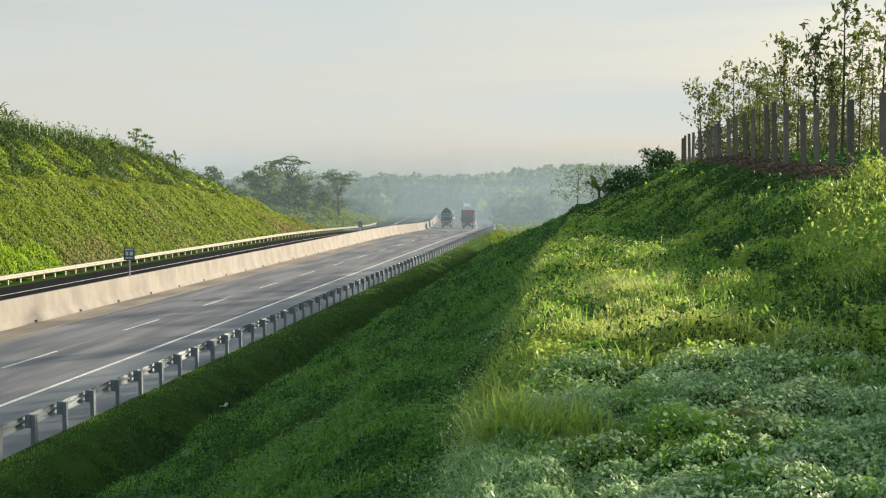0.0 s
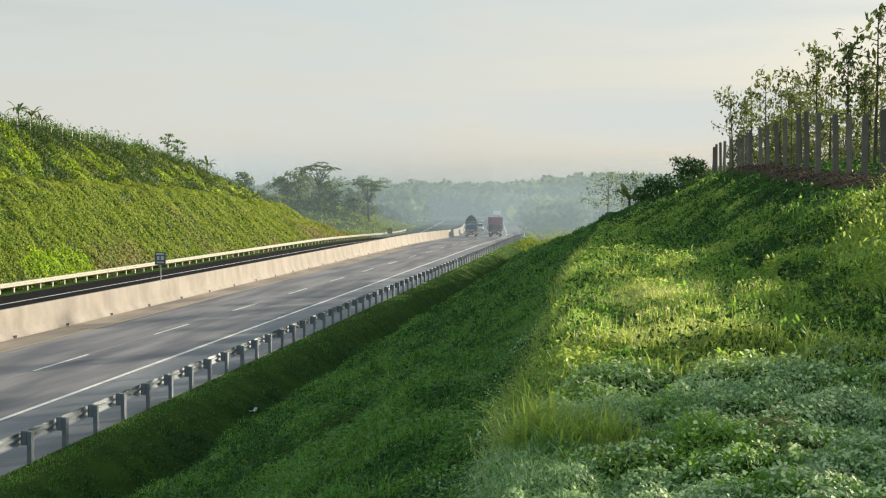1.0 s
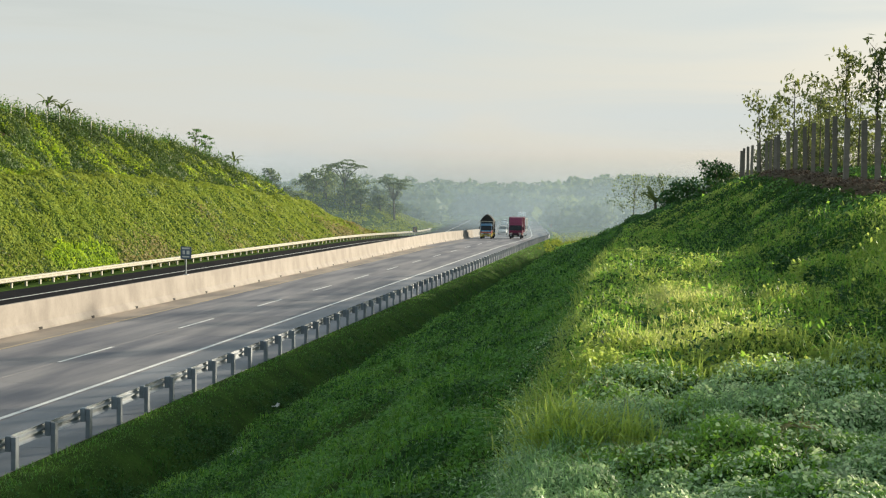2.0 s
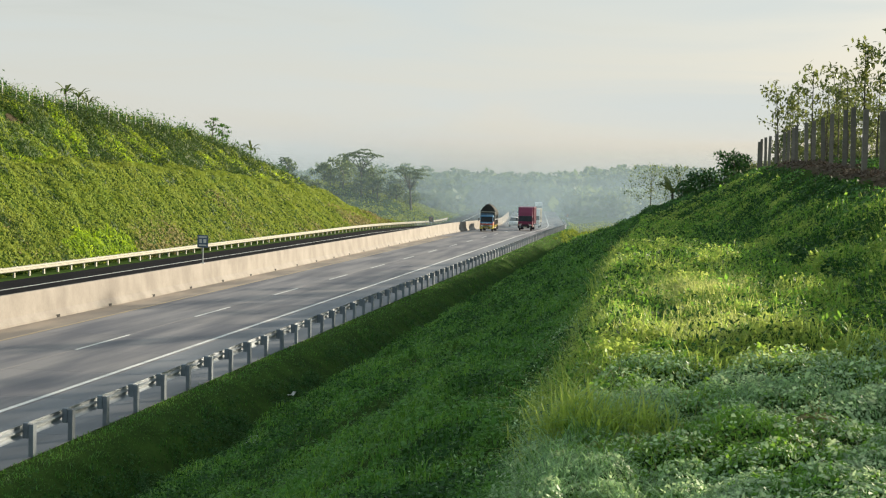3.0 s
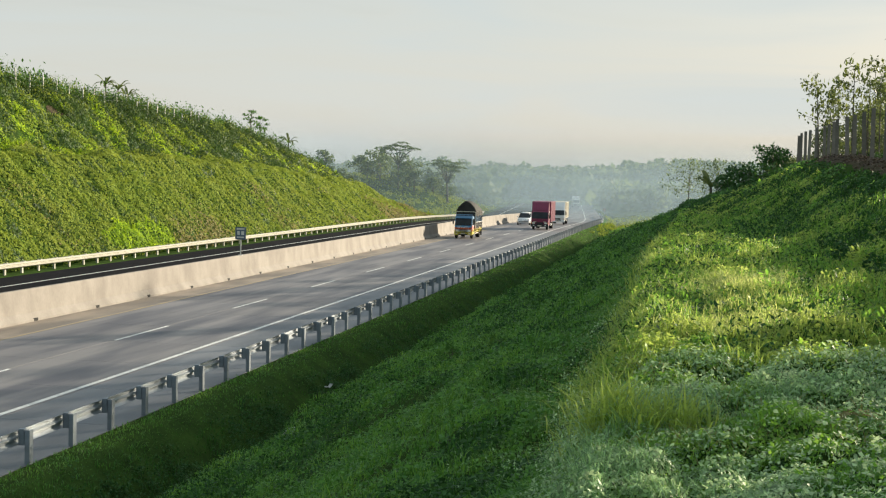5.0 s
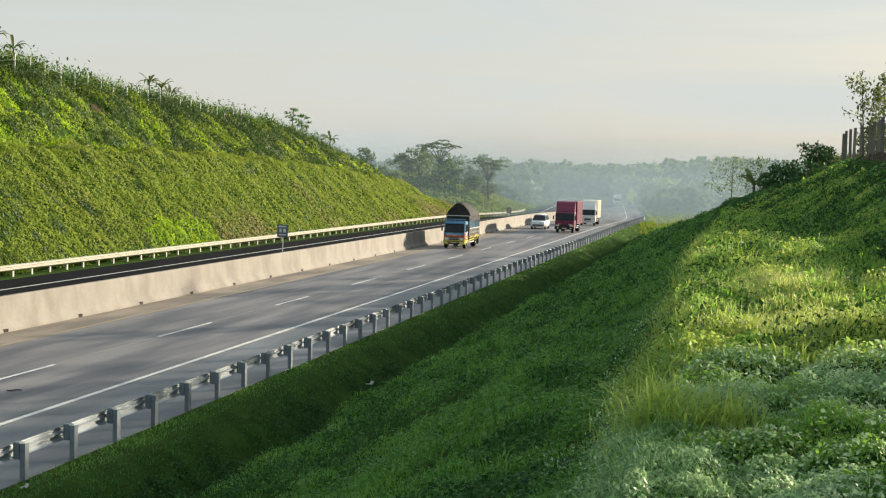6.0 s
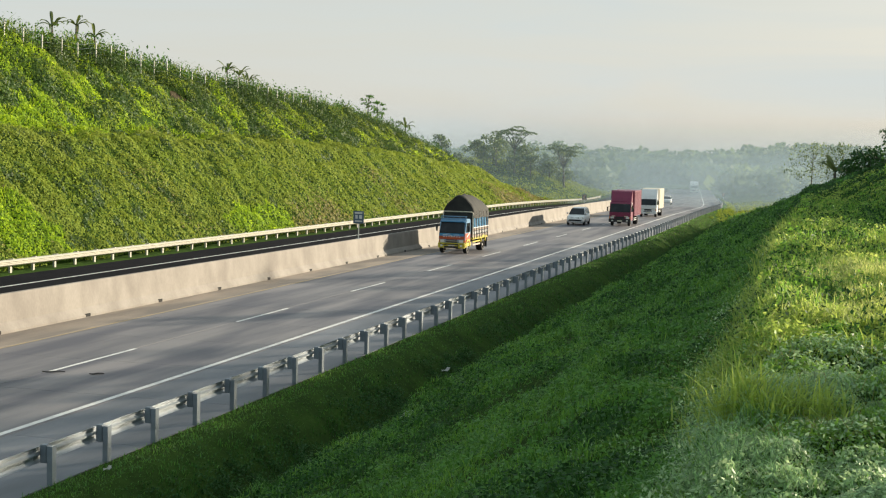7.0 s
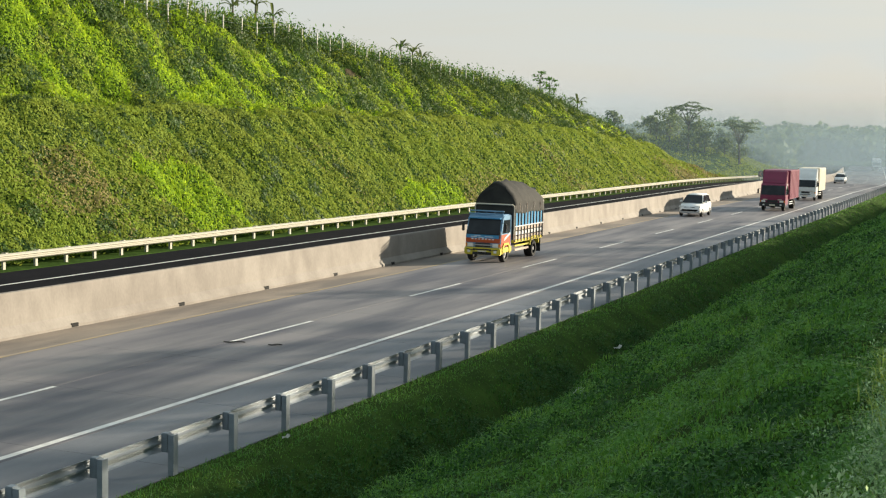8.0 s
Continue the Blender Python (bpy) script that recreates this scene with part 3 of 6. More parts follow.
def truck_cab(root, w, top, depth, upper, band, lower, sill=0.5):
    """A forward-control cab: shell, screen, side windows, band, bumper, lamps, mirrors."""
    h = w / 2
    bm = bmesh.new()
    extrude_profile(bm, ((0.10, sill), (0.04, 0.95), (0.06, 1.28), (0.36, top - 0.16), (0.55, top), (depth - 0.05, top), (depth, top - 0.08), (depth, sill)), (-h, h), "x")
    bmesh.ops.bevel(bm, geom=list(bm.edges), offset=0.05, segments=2, affect="EDGES", clamp_overlap=True)
    cab = part("cab", bm, upper, root)
    s0, s1, z0, z1 = 0.075, 0.335, 1.36, top - 0.19
    quad_on(root, "windscreen", dark_glass, ((-h + 0.06, s0 + 0.015, z0), (h - 0.06, s0 + 0.015, z0), (h - 0.10, s1, z1), (-h + 0.10, s1, z1)), 0.03, "dark reflecting windscreen")
    for s in (-1, 1):
        pts = [(s * h, 0.30, 1.38), (s * h, depth - 0.25, 1.38), (s * h, depth - 0.25, top - 0.25), (s * h, 0.52, top - 0.25)]
        quad_on(cab, "side_window", dark_glass, pts if s > 0 else pts[::-1], 0.012, "dark side window")
        pts = [(s * (h + 0.002), 0.14, 0.72), (s * (h + 0.002), depth - 0.15, 0.72), (s * (h + 0.002), depth - 0.15, 1.33), (s * (h + 0.002), 0.16, 1.33)]
        quad_on(cab, "door_panel", band, pts if s > 0 else pts[::-1], 0.012)
        bm = bmesh.new()
        box(bm, s * (h + 0.20) - 0.07, s * (h + 0.20) + 0.07, 0.16, 0.22, 1.45, 1.85, 0.02)
        tube(bm, [(s * h * 0.95, 0.35, 1.9), (s * (h + 0.2), 0.2, 1.86)], [0.015, 0.015], 6)
        part("mirror", bm, trim_black, root)
        plate_on(root, "headlight", lamp_glass, s * h * 0.72 - 0.17, s * h * 0.72 + 0.17, 0.02, 0.12, 0.72, 0.90, 0.02, "clear headlight")
        plate_on(root, "indicator", lamp_amber, s * (h - 0.06) - 0.05, s * (h - 0.06) + 0.05, 0.03, 0.14, 0.74, 0.9, 0.01, "amber lamp")
    plate_on(root, "front_band", band, -h + 0.02, h - 0.02, 0.012, 0.08, 0.93, 1.31, 0.03)
    plate_on(root, "grille", trim_black, -h * 0.42, h * 0.42, 0.01, 0.08, 0.72, 0.92, 0.01, "dark grille")
    bumper = plate_on(root, "bumper", lower, -h - 0.03, h + 0.03, -0.06, 0.22, 0.36, 0.70, 0.04)
    plate_on(bumper, "number_plate", paint_cream, -0.24, 0.24, -0.075, -0.062, 0.44, 0.56, 0.0, "plain blank plate")
    plate_on(bumper, "air_slot", trim_black, -0.5, 0.5, -0.07, -0.055, 0.58, 0.65, 0.0)
    for s in (-1, 1):
        plate_on(bumper, "fog_lamp", lamp_glass, s * 0.72 - 0.08, s * 0.72 + 0.08, -0.075, -0.05, 0.46, 0.58, 0.01)
        bm = bmesh.new()
        tube(bm, [(s * 0.28, 0.05, 1.33), (s * 0.28 + 0.38, 0.12, 1.42)], [0.012, 0.008], 4)
        part("wiper", bm, trim_black, root)
    return cab


def make_tarp_truck():
    root = tagged(new("tarpaulin_truck"), "blue, orange and yellow lorry with a dark tarpaulin over its load", "truck")
    truck_cab(root, 1.92, 2.26, 1.65, paint_steel, paint_orange, paint_yellow)
    for s in (-1, 1):
        bm = bmesh.new()
        extrude_profile(bm, ((0.22, 0.42), (0.26, 0.72), (0.45, 0.92), (1.10, 0.92), (1.30, 0.72), (1.34, 0.42), (1.24, 0.42), (1.20, 0.68), (1.04, 0.83), (0.52, 0.83), (0.36, 0.68), (0.32, 0.42)), (s * 1.03, s * 0.7), "x")
        part("wheel_arch", bm, paint_yellow, root, "yellow wheel arch")
        pts = [(s * 0.975, 0.5, 1.02), (s * 0.975, 1.4, 1.30), (s * 0.975, 1.4, 1.42), (s * 0.975, 0.6, 1.16)]
        quad_on(root, "side_flash", paint_white, pts if s > 0 else pts[::-1], 0.012, "white painted flash on the door")
    plate_on(root, "chrome_grille", rim_grey, -0.55, 0.55, -0.002, 0.02, 0.80, 0.86, 0.006, "chrome grille bar")
    plate_on(root, "screen_surround", trim_black, -0.93, 0.93, 0.04, 0.1, 1.30, 1.38, 0.01)
    plate_on(root, "lower_cab", paint_yellow, -1.0, 1.0, 0.09, 1.62, 0.46, 0.74, 0.03, "yellow lower cab and wheel arch")
    for k in range(7):
        plate_on(root, "lettering", paint_white, -0.62 + k * 0.19, -0.62 + k * 0.19 + random.uniform(0.08, 0.14), 0.0, 0.011, 1.08, 1.06 + random.uniform(0.06, 0.13), 0.0, "pale flourish too small to read")
    bm = bmesh.new()
    for z, y in ((2.28, 0.46), (2.42, 0.52)):
        tube(bm, [(-0.95, y, z), (0.95, y, z)], [0.03, 0.03], 8)
    for k in range(5):
        tube(bm, [(-0.9 + 0.45 * k, 0.46, 2.24), (-0.9 + 0.45 * k, 0.52, 2.42)], [0.015, 0.015], 6)
    part("roof_rack", bm, paint_steel, root, "pale blue tube roof rack")
    plate_on(root, "sun_visor", paint_blue, -0.88, 0.88, 0.16, 0.42, 2.06, 2.11, 0.01)
    # chassis, load bed
    plate_on(root, "chassis", trim_black, -0.45, 0.45, 0.6, 6.3, 0.55, 0.8, 0.02, "black chassis rails")
    bed = plate_on(root, "load_bed", paint_yellow, -1.08, 1.08, 1.78, 6.35, 0.86, 1.0, 0.015, "yellow load bed frame")
    for s in (-1, 1):
        for k, (z0, z1, m) in enumerate(((1.01, 1.18, wood_pale), (1.22, 1.40, paint_white), (1.44, 1.62, wood_pale), (1.65, 2.62, paint_blue))):
            plate_on(bed, "side_board", m, s * 1.05 - 0.02, s * 1.05 + 0.02, 1.8, 6.33, z0, z1, 0.006)
        for k in range(10):
            y = 1.85 + k * 0.49
            plate_on(bed, "side_stake", trim_black, s * 1.095 - 0.025, s * 1.095 + 0.025, y - 0.035, y + 0.035, 0.9, 2.66, 0.005)
        plate_on(bed, "top_rail", paint_white, s * 1.10 - 0.03, s * 1.10 + 0.03, 1.78, 6.36, 1.62, 1.67, 0.005)
        plate_on(bed, "side_skirt", wood_pale, s * 1.02 - 0.02, s * 1.02 + 0.02, 2.0, 4.2, 0.45, 0.56, 0.01, "pale side guard bar")
        plate_on(bed, "side_skirt", paint_yellow, s * 1.02 - 0.02, s * 1.02 + 0.02, 2.0, 4.2, 0.66, 0.74, 0.01)
        bm = bmesh.new()
        extrude_profile(bm, ((4.25, 0.62), (4.4, 0.98), (4.7, 1.06), (5.3, 1.06), (5.6, 0.98), (5.75, 0.62), (5.68, 0.62), (5.5, 0.92), (4.5, 0.92), (4.32, 0.62)), (s * 1.10, s * 0.86), "x")
        part("mudguard", bm, paint_yellow, bed, "yellow rear wheel arch")
        plate_on(bed, "mud_flap", trim_black, s * 0.96 - 0.2, s * 0.96 + 0.2, 5.78, 5.8, 0.2, 0.85)
    plate_on(bed, "headboard", trim_black, -1.08, 1.08, 1.76, 1.82, 1.0, 2.6, 0.01)
    plate_on(bed, "tailboard", paint_blue, -1.08, 1.08, 6.31, 6.37, 1.0, 2.6, 0.01)
    # tarpaulin: a sagging arched cover, drawn along the bed
    bm = bmesh.new()
    rows = []
    for k in range(13):
        y = 1.72 + 4.72 * k / 12
        crown = 1.28 - 0.10 * max(0, 1 - k / 1.5) - 0.34 * (k / 12) ** 3 + 0.05 * math.sin(k * 2.1) * (1 if 0 < k < 12 else 0.3)
        row = []
        for i in range(15):
            a = math.pi * i / 14
            x = -1.13 * math.cos(a) * (1 + 0.02 * math.sin(3 * k + i))
            ridge = 1 - abs(math.cos(a)) ** 1.35
            z = 2.52 + crown * (0.55 * math.sin(a) ** 0.75 + 0.45 * ridge) * 1.02
            row.append(bm.verts.new((x, y + 0.03 * math.sin(i * 1.7), z - (0.24 if i in (0, 14) else 0) + 0.03 * math.sin(2.3 * i + k))))
        rows.append(row)
    for a, b in zip(rows, rows[1:]):
        for i in range(14):
            bm.faces.new((a[i], a[i + 1], b[i + 1], b[i]))
    bm.faces.new(rows[0]), bm.faces.new(rows[-1][::-1])
    bmesh.ops.recalc_face_normals(bm, faces=bm.faces)
    for f in bm.faces:
        f.smooth = len(f.verts) == 4
    cover = part("tarpaulin", bm, tarp, root, "dark grey tarpaulin roped over hoops")
    for k in range(4):
        y = 2.4 + k * 1.1
        for s in (-1, 1):
            bm = bmesh.new()
            tube(bm, [(s * 1.14, y, 2.75), (s * 1.13, y + 0.1, 2.2), (s * 1.13, y + 0.15, 1.7)], [0.012] * 3, 5)
            part("rope", bm, wood_pale, cover, "pale rope")
    # a pale tube gantry over the cab holds the front of the cover
    bm = bmesh.new()
    tube(bm, [(-1.1, 1.66, 1.0), (-1.1, 1.66, 2.62), (-1.0, 1.62, 2.7), (1.0, 1.62, 2.7), (1.1, 1.66, 2.62), (1.1, 1.66, 1.0)], [0.035] * 6, 8)
    part("gantry", bm, paint_cream, root, "pale tube gantry behind the cab")
    plate_on(root, "nose_panel", paint_blue, -0.92, 0.92, -0.004, 0.03, 1.13, 1.33, 0.02, "blue panel under the windscreen")
    for x0, x1, z0, z1 in ((-0.66, -0.30, 1.20, 1.23), (-0.24, 0.05, 1.17, 1.20), (0.12, 0.58, 1.21, 1.24), (-0.45, -0.1, 1.26, 1.28)):
        plate_on(root, "pin_stripe", paint_white, x0, x1, -0.012, -0.004, z0, z1, 0.0, "white painted flourish")
    plate_on(root, "lower_intake", trim_black, -0.52, 0.52, -0.075, -0.058, 0.37, 0.50, 0.0, "black intake in the bumper")
    for s in (-1, 1):
        quad_on(root, "bumper_stripe", trim_black, [(s * 0.40, -0.064, 0.54), (s * 0.85, -0.064, 0.60), (s * 0.85, -0.064, 0.64), (s * 0.40, -0.064, 0.58)][::s], 0.01, "black stripe on the bumper")
        plate_on(root, "screen_pillar", trim_black, s * 0.90 - 0.03, s * 0.90 + 0.03, 0.06, 0.12, 1.33, 1.50, 0.01)
    for x in (-0.86, 0.86):
        wheel(root, x, 0.78, 0.40, 0.24)
        wheel(root, x * 0.97, 5.0, 0.40, 0.42)
    for piece in root.children:                 # narrow light lorry
        s = Matrix.Diagonal((0.92, 0.93, 1, 1))
        if piece.name.startswith("wheel") and not piece.name.startswith("wheel_arch"):
            piece.location = s @ piece.location
        else:
            piece.matrix_basis = s @ piece.matrix_basis
    return root


def make_box_truck(body, cabin, label, w=2.15, top=3.15, length=6.6, cab_top=2.25, fairing=True):
    root = tagged(new("box_truck"), label, "truck")
    truck_cab(root, w * 0.9, cab_top, 1.7, cabin, cabin, trim_black if cabin is paint_red else cabin)
    if fairing:
        bm = bmesh.new()
        extrude_profile(bm, ((0.55, cab_top - 0.02), (0.8, cab_top + 0.35), (1.35, top - 0.08), (1.65, top - 0.02), (1.7, cab_top - 0.02)), (-w * 0.43, w * 0.43), "x")
        bmesh.ops.bevel(bm, geom=list(bm.edges), offset=0.06, segments=2, affect="EDGES", clamp_overlap=True)
        part("wind_deflector", bm, cabin, root)
    for s in (-1, 1):
        pts = [(s * (w * 0.45 + 0.004), 0.42, cab_top - 0.5), (s * (w * 0.45 + 0.004), 0.62, cab_top - 0.5), (s * (w * 0.45 + 0.004), 0.9, cab_top - 0.04), (s * (w * 0.45 + 0.004), 0.6, cab_top - 0.04)]
        quad_on(root, "corner_flash", paint_white, pts if s > 0 else pts[::-1], 0.014, "white flash on the cab corner")
        plate_on(root, "front_trim", paint_cream, s * 0.62 - 0.18, s * 0.62 + 0.18, -0.004, 0.03, 0.93, 1.0, 0.01, "pale trim over the headlight")
    plate_on(root, "screen_label", paint_cream, -w * 0.36, w * 0.36, 0.30, 0.34, cab_top - 0.27, cab_top - 0.2, 0.0, "pale band across the windscreen top")
    cargo = plate_on(root, "cargo_box", body, -w / 2, w / 2, 1.85, length, 0.95, top, 0.03)
    for s in (-1, 1):
        for k in range(7):
            y = 2.2 + k * (length - 2.6) / 6
            plate_on(cargo, "side_rib", body, s * (w / 2 + 0.012) - 0.014, s * (w / 2 + 0.012) + 0.014, y - 0.03, y + 0.03, 1.02, top - 0.08, 0.004)
        for z in (0.5, 0.68):
            plate_on(root, "side_guard", paint_white, s * w * 0.46 - 0.02, s * w * 0.46 + 0.02, 2.2, 4.2, z, z + 0.07, 0.01)
    plate_on(root, "chassis", trim_black, -0.45, 0.45, 0.6, length - 0.1, 0.55, 0.94, 0.02)
    for x in (-0.84, 0.84):
        wheel(root, x, 0.8, 0.42, 0.25)
        wheel(root, x * 0.97, length - 1.6, 0.42, 0.44)
    return root


def make_car(label, hood=1.02, height=1.70):
    """A people carrier with a short sloping bonnet."""
    root = tagged(new("family_car"), label, "car")
    secs = ((-0.06, 0.52, 0.42, 0.60), (0.0, 0.70, 0.30, 0.72), (0.14, 0.80, 0.24, 0.83), (0.5, 0.86, 0.22, 0.93), (hood, 0.88, 0.20, 1.00), (1.3, 0.88, 0.20, 1.02), (2.9, 0.88, 0.20, 1.04), (4.1, 0.85, 0.24, 1.06), (4.3, 0.80, 0.32, 1.0), (4.38, 0.68, 0.42, 0.9))
    bm = bmesh.new()
    rings = []
    for y, hw, z0, z1 in secs:
        pts = [(-hw * 0.85, z0), (-hw, z0 + 0.15), (-hw, z1 - 0.18), (-hw * 0.9, z1), (0, z1 + 0.03), (hw * 0.9, z1), (hw, z1 - 0.18), (hw, z0 + 0.15), (hw * 0.85, z0)]
        rings.append([bm.verts.new((x, y, z)) for x, z in pts])
    for a, b in zip(rings, rings[1:]):
        for i in range(9):
            bm.faces.new((a[i], a[(i + 1) % 9], b[(i + 1) % 9], b[i]))
    bm.faces.new(rings[0][::-1]), bm.faces.new(rings[-1])
    bmesh.ops.recalc_face_normals(bm, faces=bm.faces)
    for f in bm.faces:
        f.smooth = True
    body = part("body", bm, paint_white, root)
    bm = bmesh.new()
    base, roof = ((hood - 0.06, 0.83, 0.98), (4.25, 0.80, 1.02)), ((1.85, 0.63, height - 0.03), (3.95, 0.62, height))
    lo = [bm.verts.new(p) for p in ((-base[0][1], base[0][0], base[0][2]), (base[0][1], base[0][0], base[0][2]), (base[1][1], base[1][0], base[1][2]), (-base[1][1], base[1][0], base[1][2]))]
    hi = [bm.verts.new(p) for p in ((-roof[0][1], roof[0][0], roof[0][2]), (roof[0][1], roof[0][0], roof[0][2]), (roof[1][1], roof[1][0], roof[1][2]), (-roof[1][1], roof[1][0], roof[1][2]))]
    for i in range(4):
        bm.faces.new((lo[i], lo[(i + 1) % 4], hi[(i + 1) % 4], hi[i]))
    bm.faces.new(hi), bm.faces.new(lo[::-1])
    bmesh.ops.recalc_face_normals(bm, faces=bm.faces)
    bmesh.ops.bevel(bm, geom=list(bm.edges), offset=0.09, segments=3, affect="EDGES")
    for f in bm.faces:
        f.smooth = True
    cabin = part("roof", bm, paint_white, root)
    quad_on(root, "windscreen", dark_glass, ((-0.78, 1.00, 1.03), (0.78, 1.00, 1.03), (0.60, 1.77, height - 0.09), (-0.60, 1.77, height - 0.09)), 0.02, "dark windscreen")
    for s in (-1, 1):
        pts = [(s * 0.815, 1.25, 1.07), (s * 0.80, 4.0, 1.09), (s * 0.645, 3.8, height - 0.1), (s * 0.645, 1.9, height - 0.1)]
        quad_on(cabin, "side_window", dark_glass, pts if s > 0 else pts[::-1], 0.012, "dark side windows")
        plate_on(body, "headlight", lamp_glass, s * 0.62 - 0.2, s * 0.62 + 0.2, 0.05, 0.2, 0.70, 0.83, 0.02, "clear headlight")
        plate_on(body, "fog_trim", trim_black, s * 0.62 - 0.12, s * 0.62 + 0.12, 0.02, 0.12, 0.40, 0.52, 0.02)
        plate_on(body, "mirror", paint_white, s * 0.98 - 0.1, s * 0.98 + 0.1, 1.35, 1.5, 1.05, 1.2, 0.03)
        for y in (0.78, 3.5):
            wheel(root, s * 0.79, y, 0.31, 0.19)
    grille = plate_on(body, "grille", trim_black, -0.42, 0.42, -0.01, 0.1, 0.60, 0.76, 0.02, "dark grille with a chrome bar")
    plate_on(grille, "chrome_bar", rim_grey, -0.42, 0.42, -0.02, -0.008, 0.68, 0.71, 0.0)
    plate_on(body, "lower_grille", trim_black, -0.5, 0.5, 0.02, 0.14, 0.36, 0.48, 0.02)
    plate_on(body, "number_plate", paint_cream, -0.22, 0.22, -0.03, 0.0, 0.49, 0.58, 0.0, "plain blank plate")
    return root


lorry = make_tarp_truck()
red_truck = make_box_truck(paint_red, paint_red, "dark red box lorry with matching cab and wind deflector", w=2.35, top=3.45, length=7.2, cab_top=2.35)
white_truck = make_box_truck(paint_cream, paint_white, "white-cabbed box lorry with a cream cargo body", w=2.2, top=3.25, length=6.8)
far_truck = make_box_truck(paint_white, paint_white, "white box lorry far off in the mist", w=2.2, top=3.1, length=6.4)
white_car = make_car("white people carrier with dark windows")
second_car = make_car("white hatchback following at a distance", height=1.55)


def motions():
    """Each vehicle rolls towards the camera along its lane, following the road's fall and bend."""
    for thing, lane, rows in (
            (lorry, -22.85, ((0, 258.5), (1, 233.5), (3.5, 171.0), (5.5, 121.3), (7, 84.3), (8, 58.9))),
            (red_truck, -18.5, ((0, 247.0), (1.5, 222.5), (3.5, 188.5), (5.5, 156.0), (7, 131.6), (8, 116.4))),
            (white_car, -22.6, ((0, 314.0), (1.5, 274.0), (3.5, 221.0), (5.5, 168.5), (7, 129.5), (8, 102.6))),
            (white_truck, -18.8, ((0, 280.0), (3.5, 219.0), (5.5, 183.5), (7, 157.0), (8, 139.0))),
            (second_car, -23.3, ((0, 392.0), (3.5, 318.0), (5.5, 275.0), (7, 242.0), (8, 220.5))),
            (far_truck, -18.6, ((0, 405.0), (3.5, 384.0), (5.5, 373.0), (7, 365.0), (8, 359.0)))):
        ts = np.array([r[0] for r in rows], dtype=float)
        ys = np.array([r[1] for r in rows], dtype=float)
        keyed = []
        for t in np.arange(0, 8.01, 0.5):
            y = float(np.interp(t, ts, ys))
            bend = math.degrees(math.atan(float(road_x(y - 3) - road_x(y + 3)) / 6))
            keyed.append((float(t), pose(lane + float(road_x(y)), y, float(road_z(y)) + 0.003, 0, 0, bend)))
        walk(thing, keyed)


# ---- plants ----
def stuff(name, quads, mat, label, category):
    return tagged(new(name, soup(name, quads, mat)), label, category, kind="stuff")


def near_y(n, y0, y1, rng, power=1.0):
    """Distances packed towards the camera as perspective asks."""
    if power == 1.0:
        return y0 * (y1 / y0) ** rng.uniform(0, 1, n)
    a, b = y0 ** (1 - power), y1 ** (1 - power)
    return (a + (b - a) * rng.uniform(0, 1, n)) ** (1 / (1 - power))


def patch(x, y, cx, cy, rx, ry):
    return ((x - cx) / rx) ** 2 + ((y - cy) / ry) ** 2


def clumps(x, y, rng, per, radius, height, size, flat=0.35, lift=0.0):
    """Leaves in little domes round each x, y on the ground."""
    n = len(x)
    a = rng.uniform(0, math.tau, (n, per))
    e = np.arccos(rng.uniform(0, 1, (n, per)))
    k = rng.uniform(0.5, 1.1, (n, per)) * rng.uniform(0.6, 1.4, (n, 1))
    px = x[:, None] + radius * k * np.sin(e) * np.cos(a)
    py = y[:, None] + radius * k * np.sin(e) * np.sin(a)
    pz = ground_z(x, y)[:, None] + lift + height * k * np.cos(e)
    pts = np.stack([px, py, np.maximum(pz, ground_z(px, py) + 0.02)], -1).reshape(-1, 3)
    return leaves(pts, size, rng, flat)


def lumps(x, y, cell, seed):
    """Domed hummocks set unevenly: the height there, 0 to 1, and one random number for each hummock."""
    def chance(i, j, k):
        v = np.sin(i * 127.1 + j * 311.7 + (seed + k * 13.7) * 74.7) * 43758.5453
        return v - np.floor(v)

    gx, gy = np.floor(x / cell), np.floor(y / cell)
    best, tint = np.zeros_like(x), np.zeros_like(x)
    for dx in (-1, 0, 1):
        for dy in (-1, 0, 1):
            i, j = gx + dx, gy + dy
            cx, cy = (i + 0.1 + 0.8 * chance(i, j, 1)) * cell, (j + 0.1 + 0.8 * chance(i, j, 2)) * cell
            r = cell * (0.45 + 0.45 * chance(i, j, 3))
            top = np.sqrt(np.clip(1 - ((x - cx) ** 2 + (y - cy) ** 2) / r ** 2, 0, 1)) * (0.4 + 0.6 * chance(i, j, 4))
            higher = top > best
            best, tint = np.where(higher, top, best), np.where(higher, chance(i, j, 5), tint)
    return best, tint


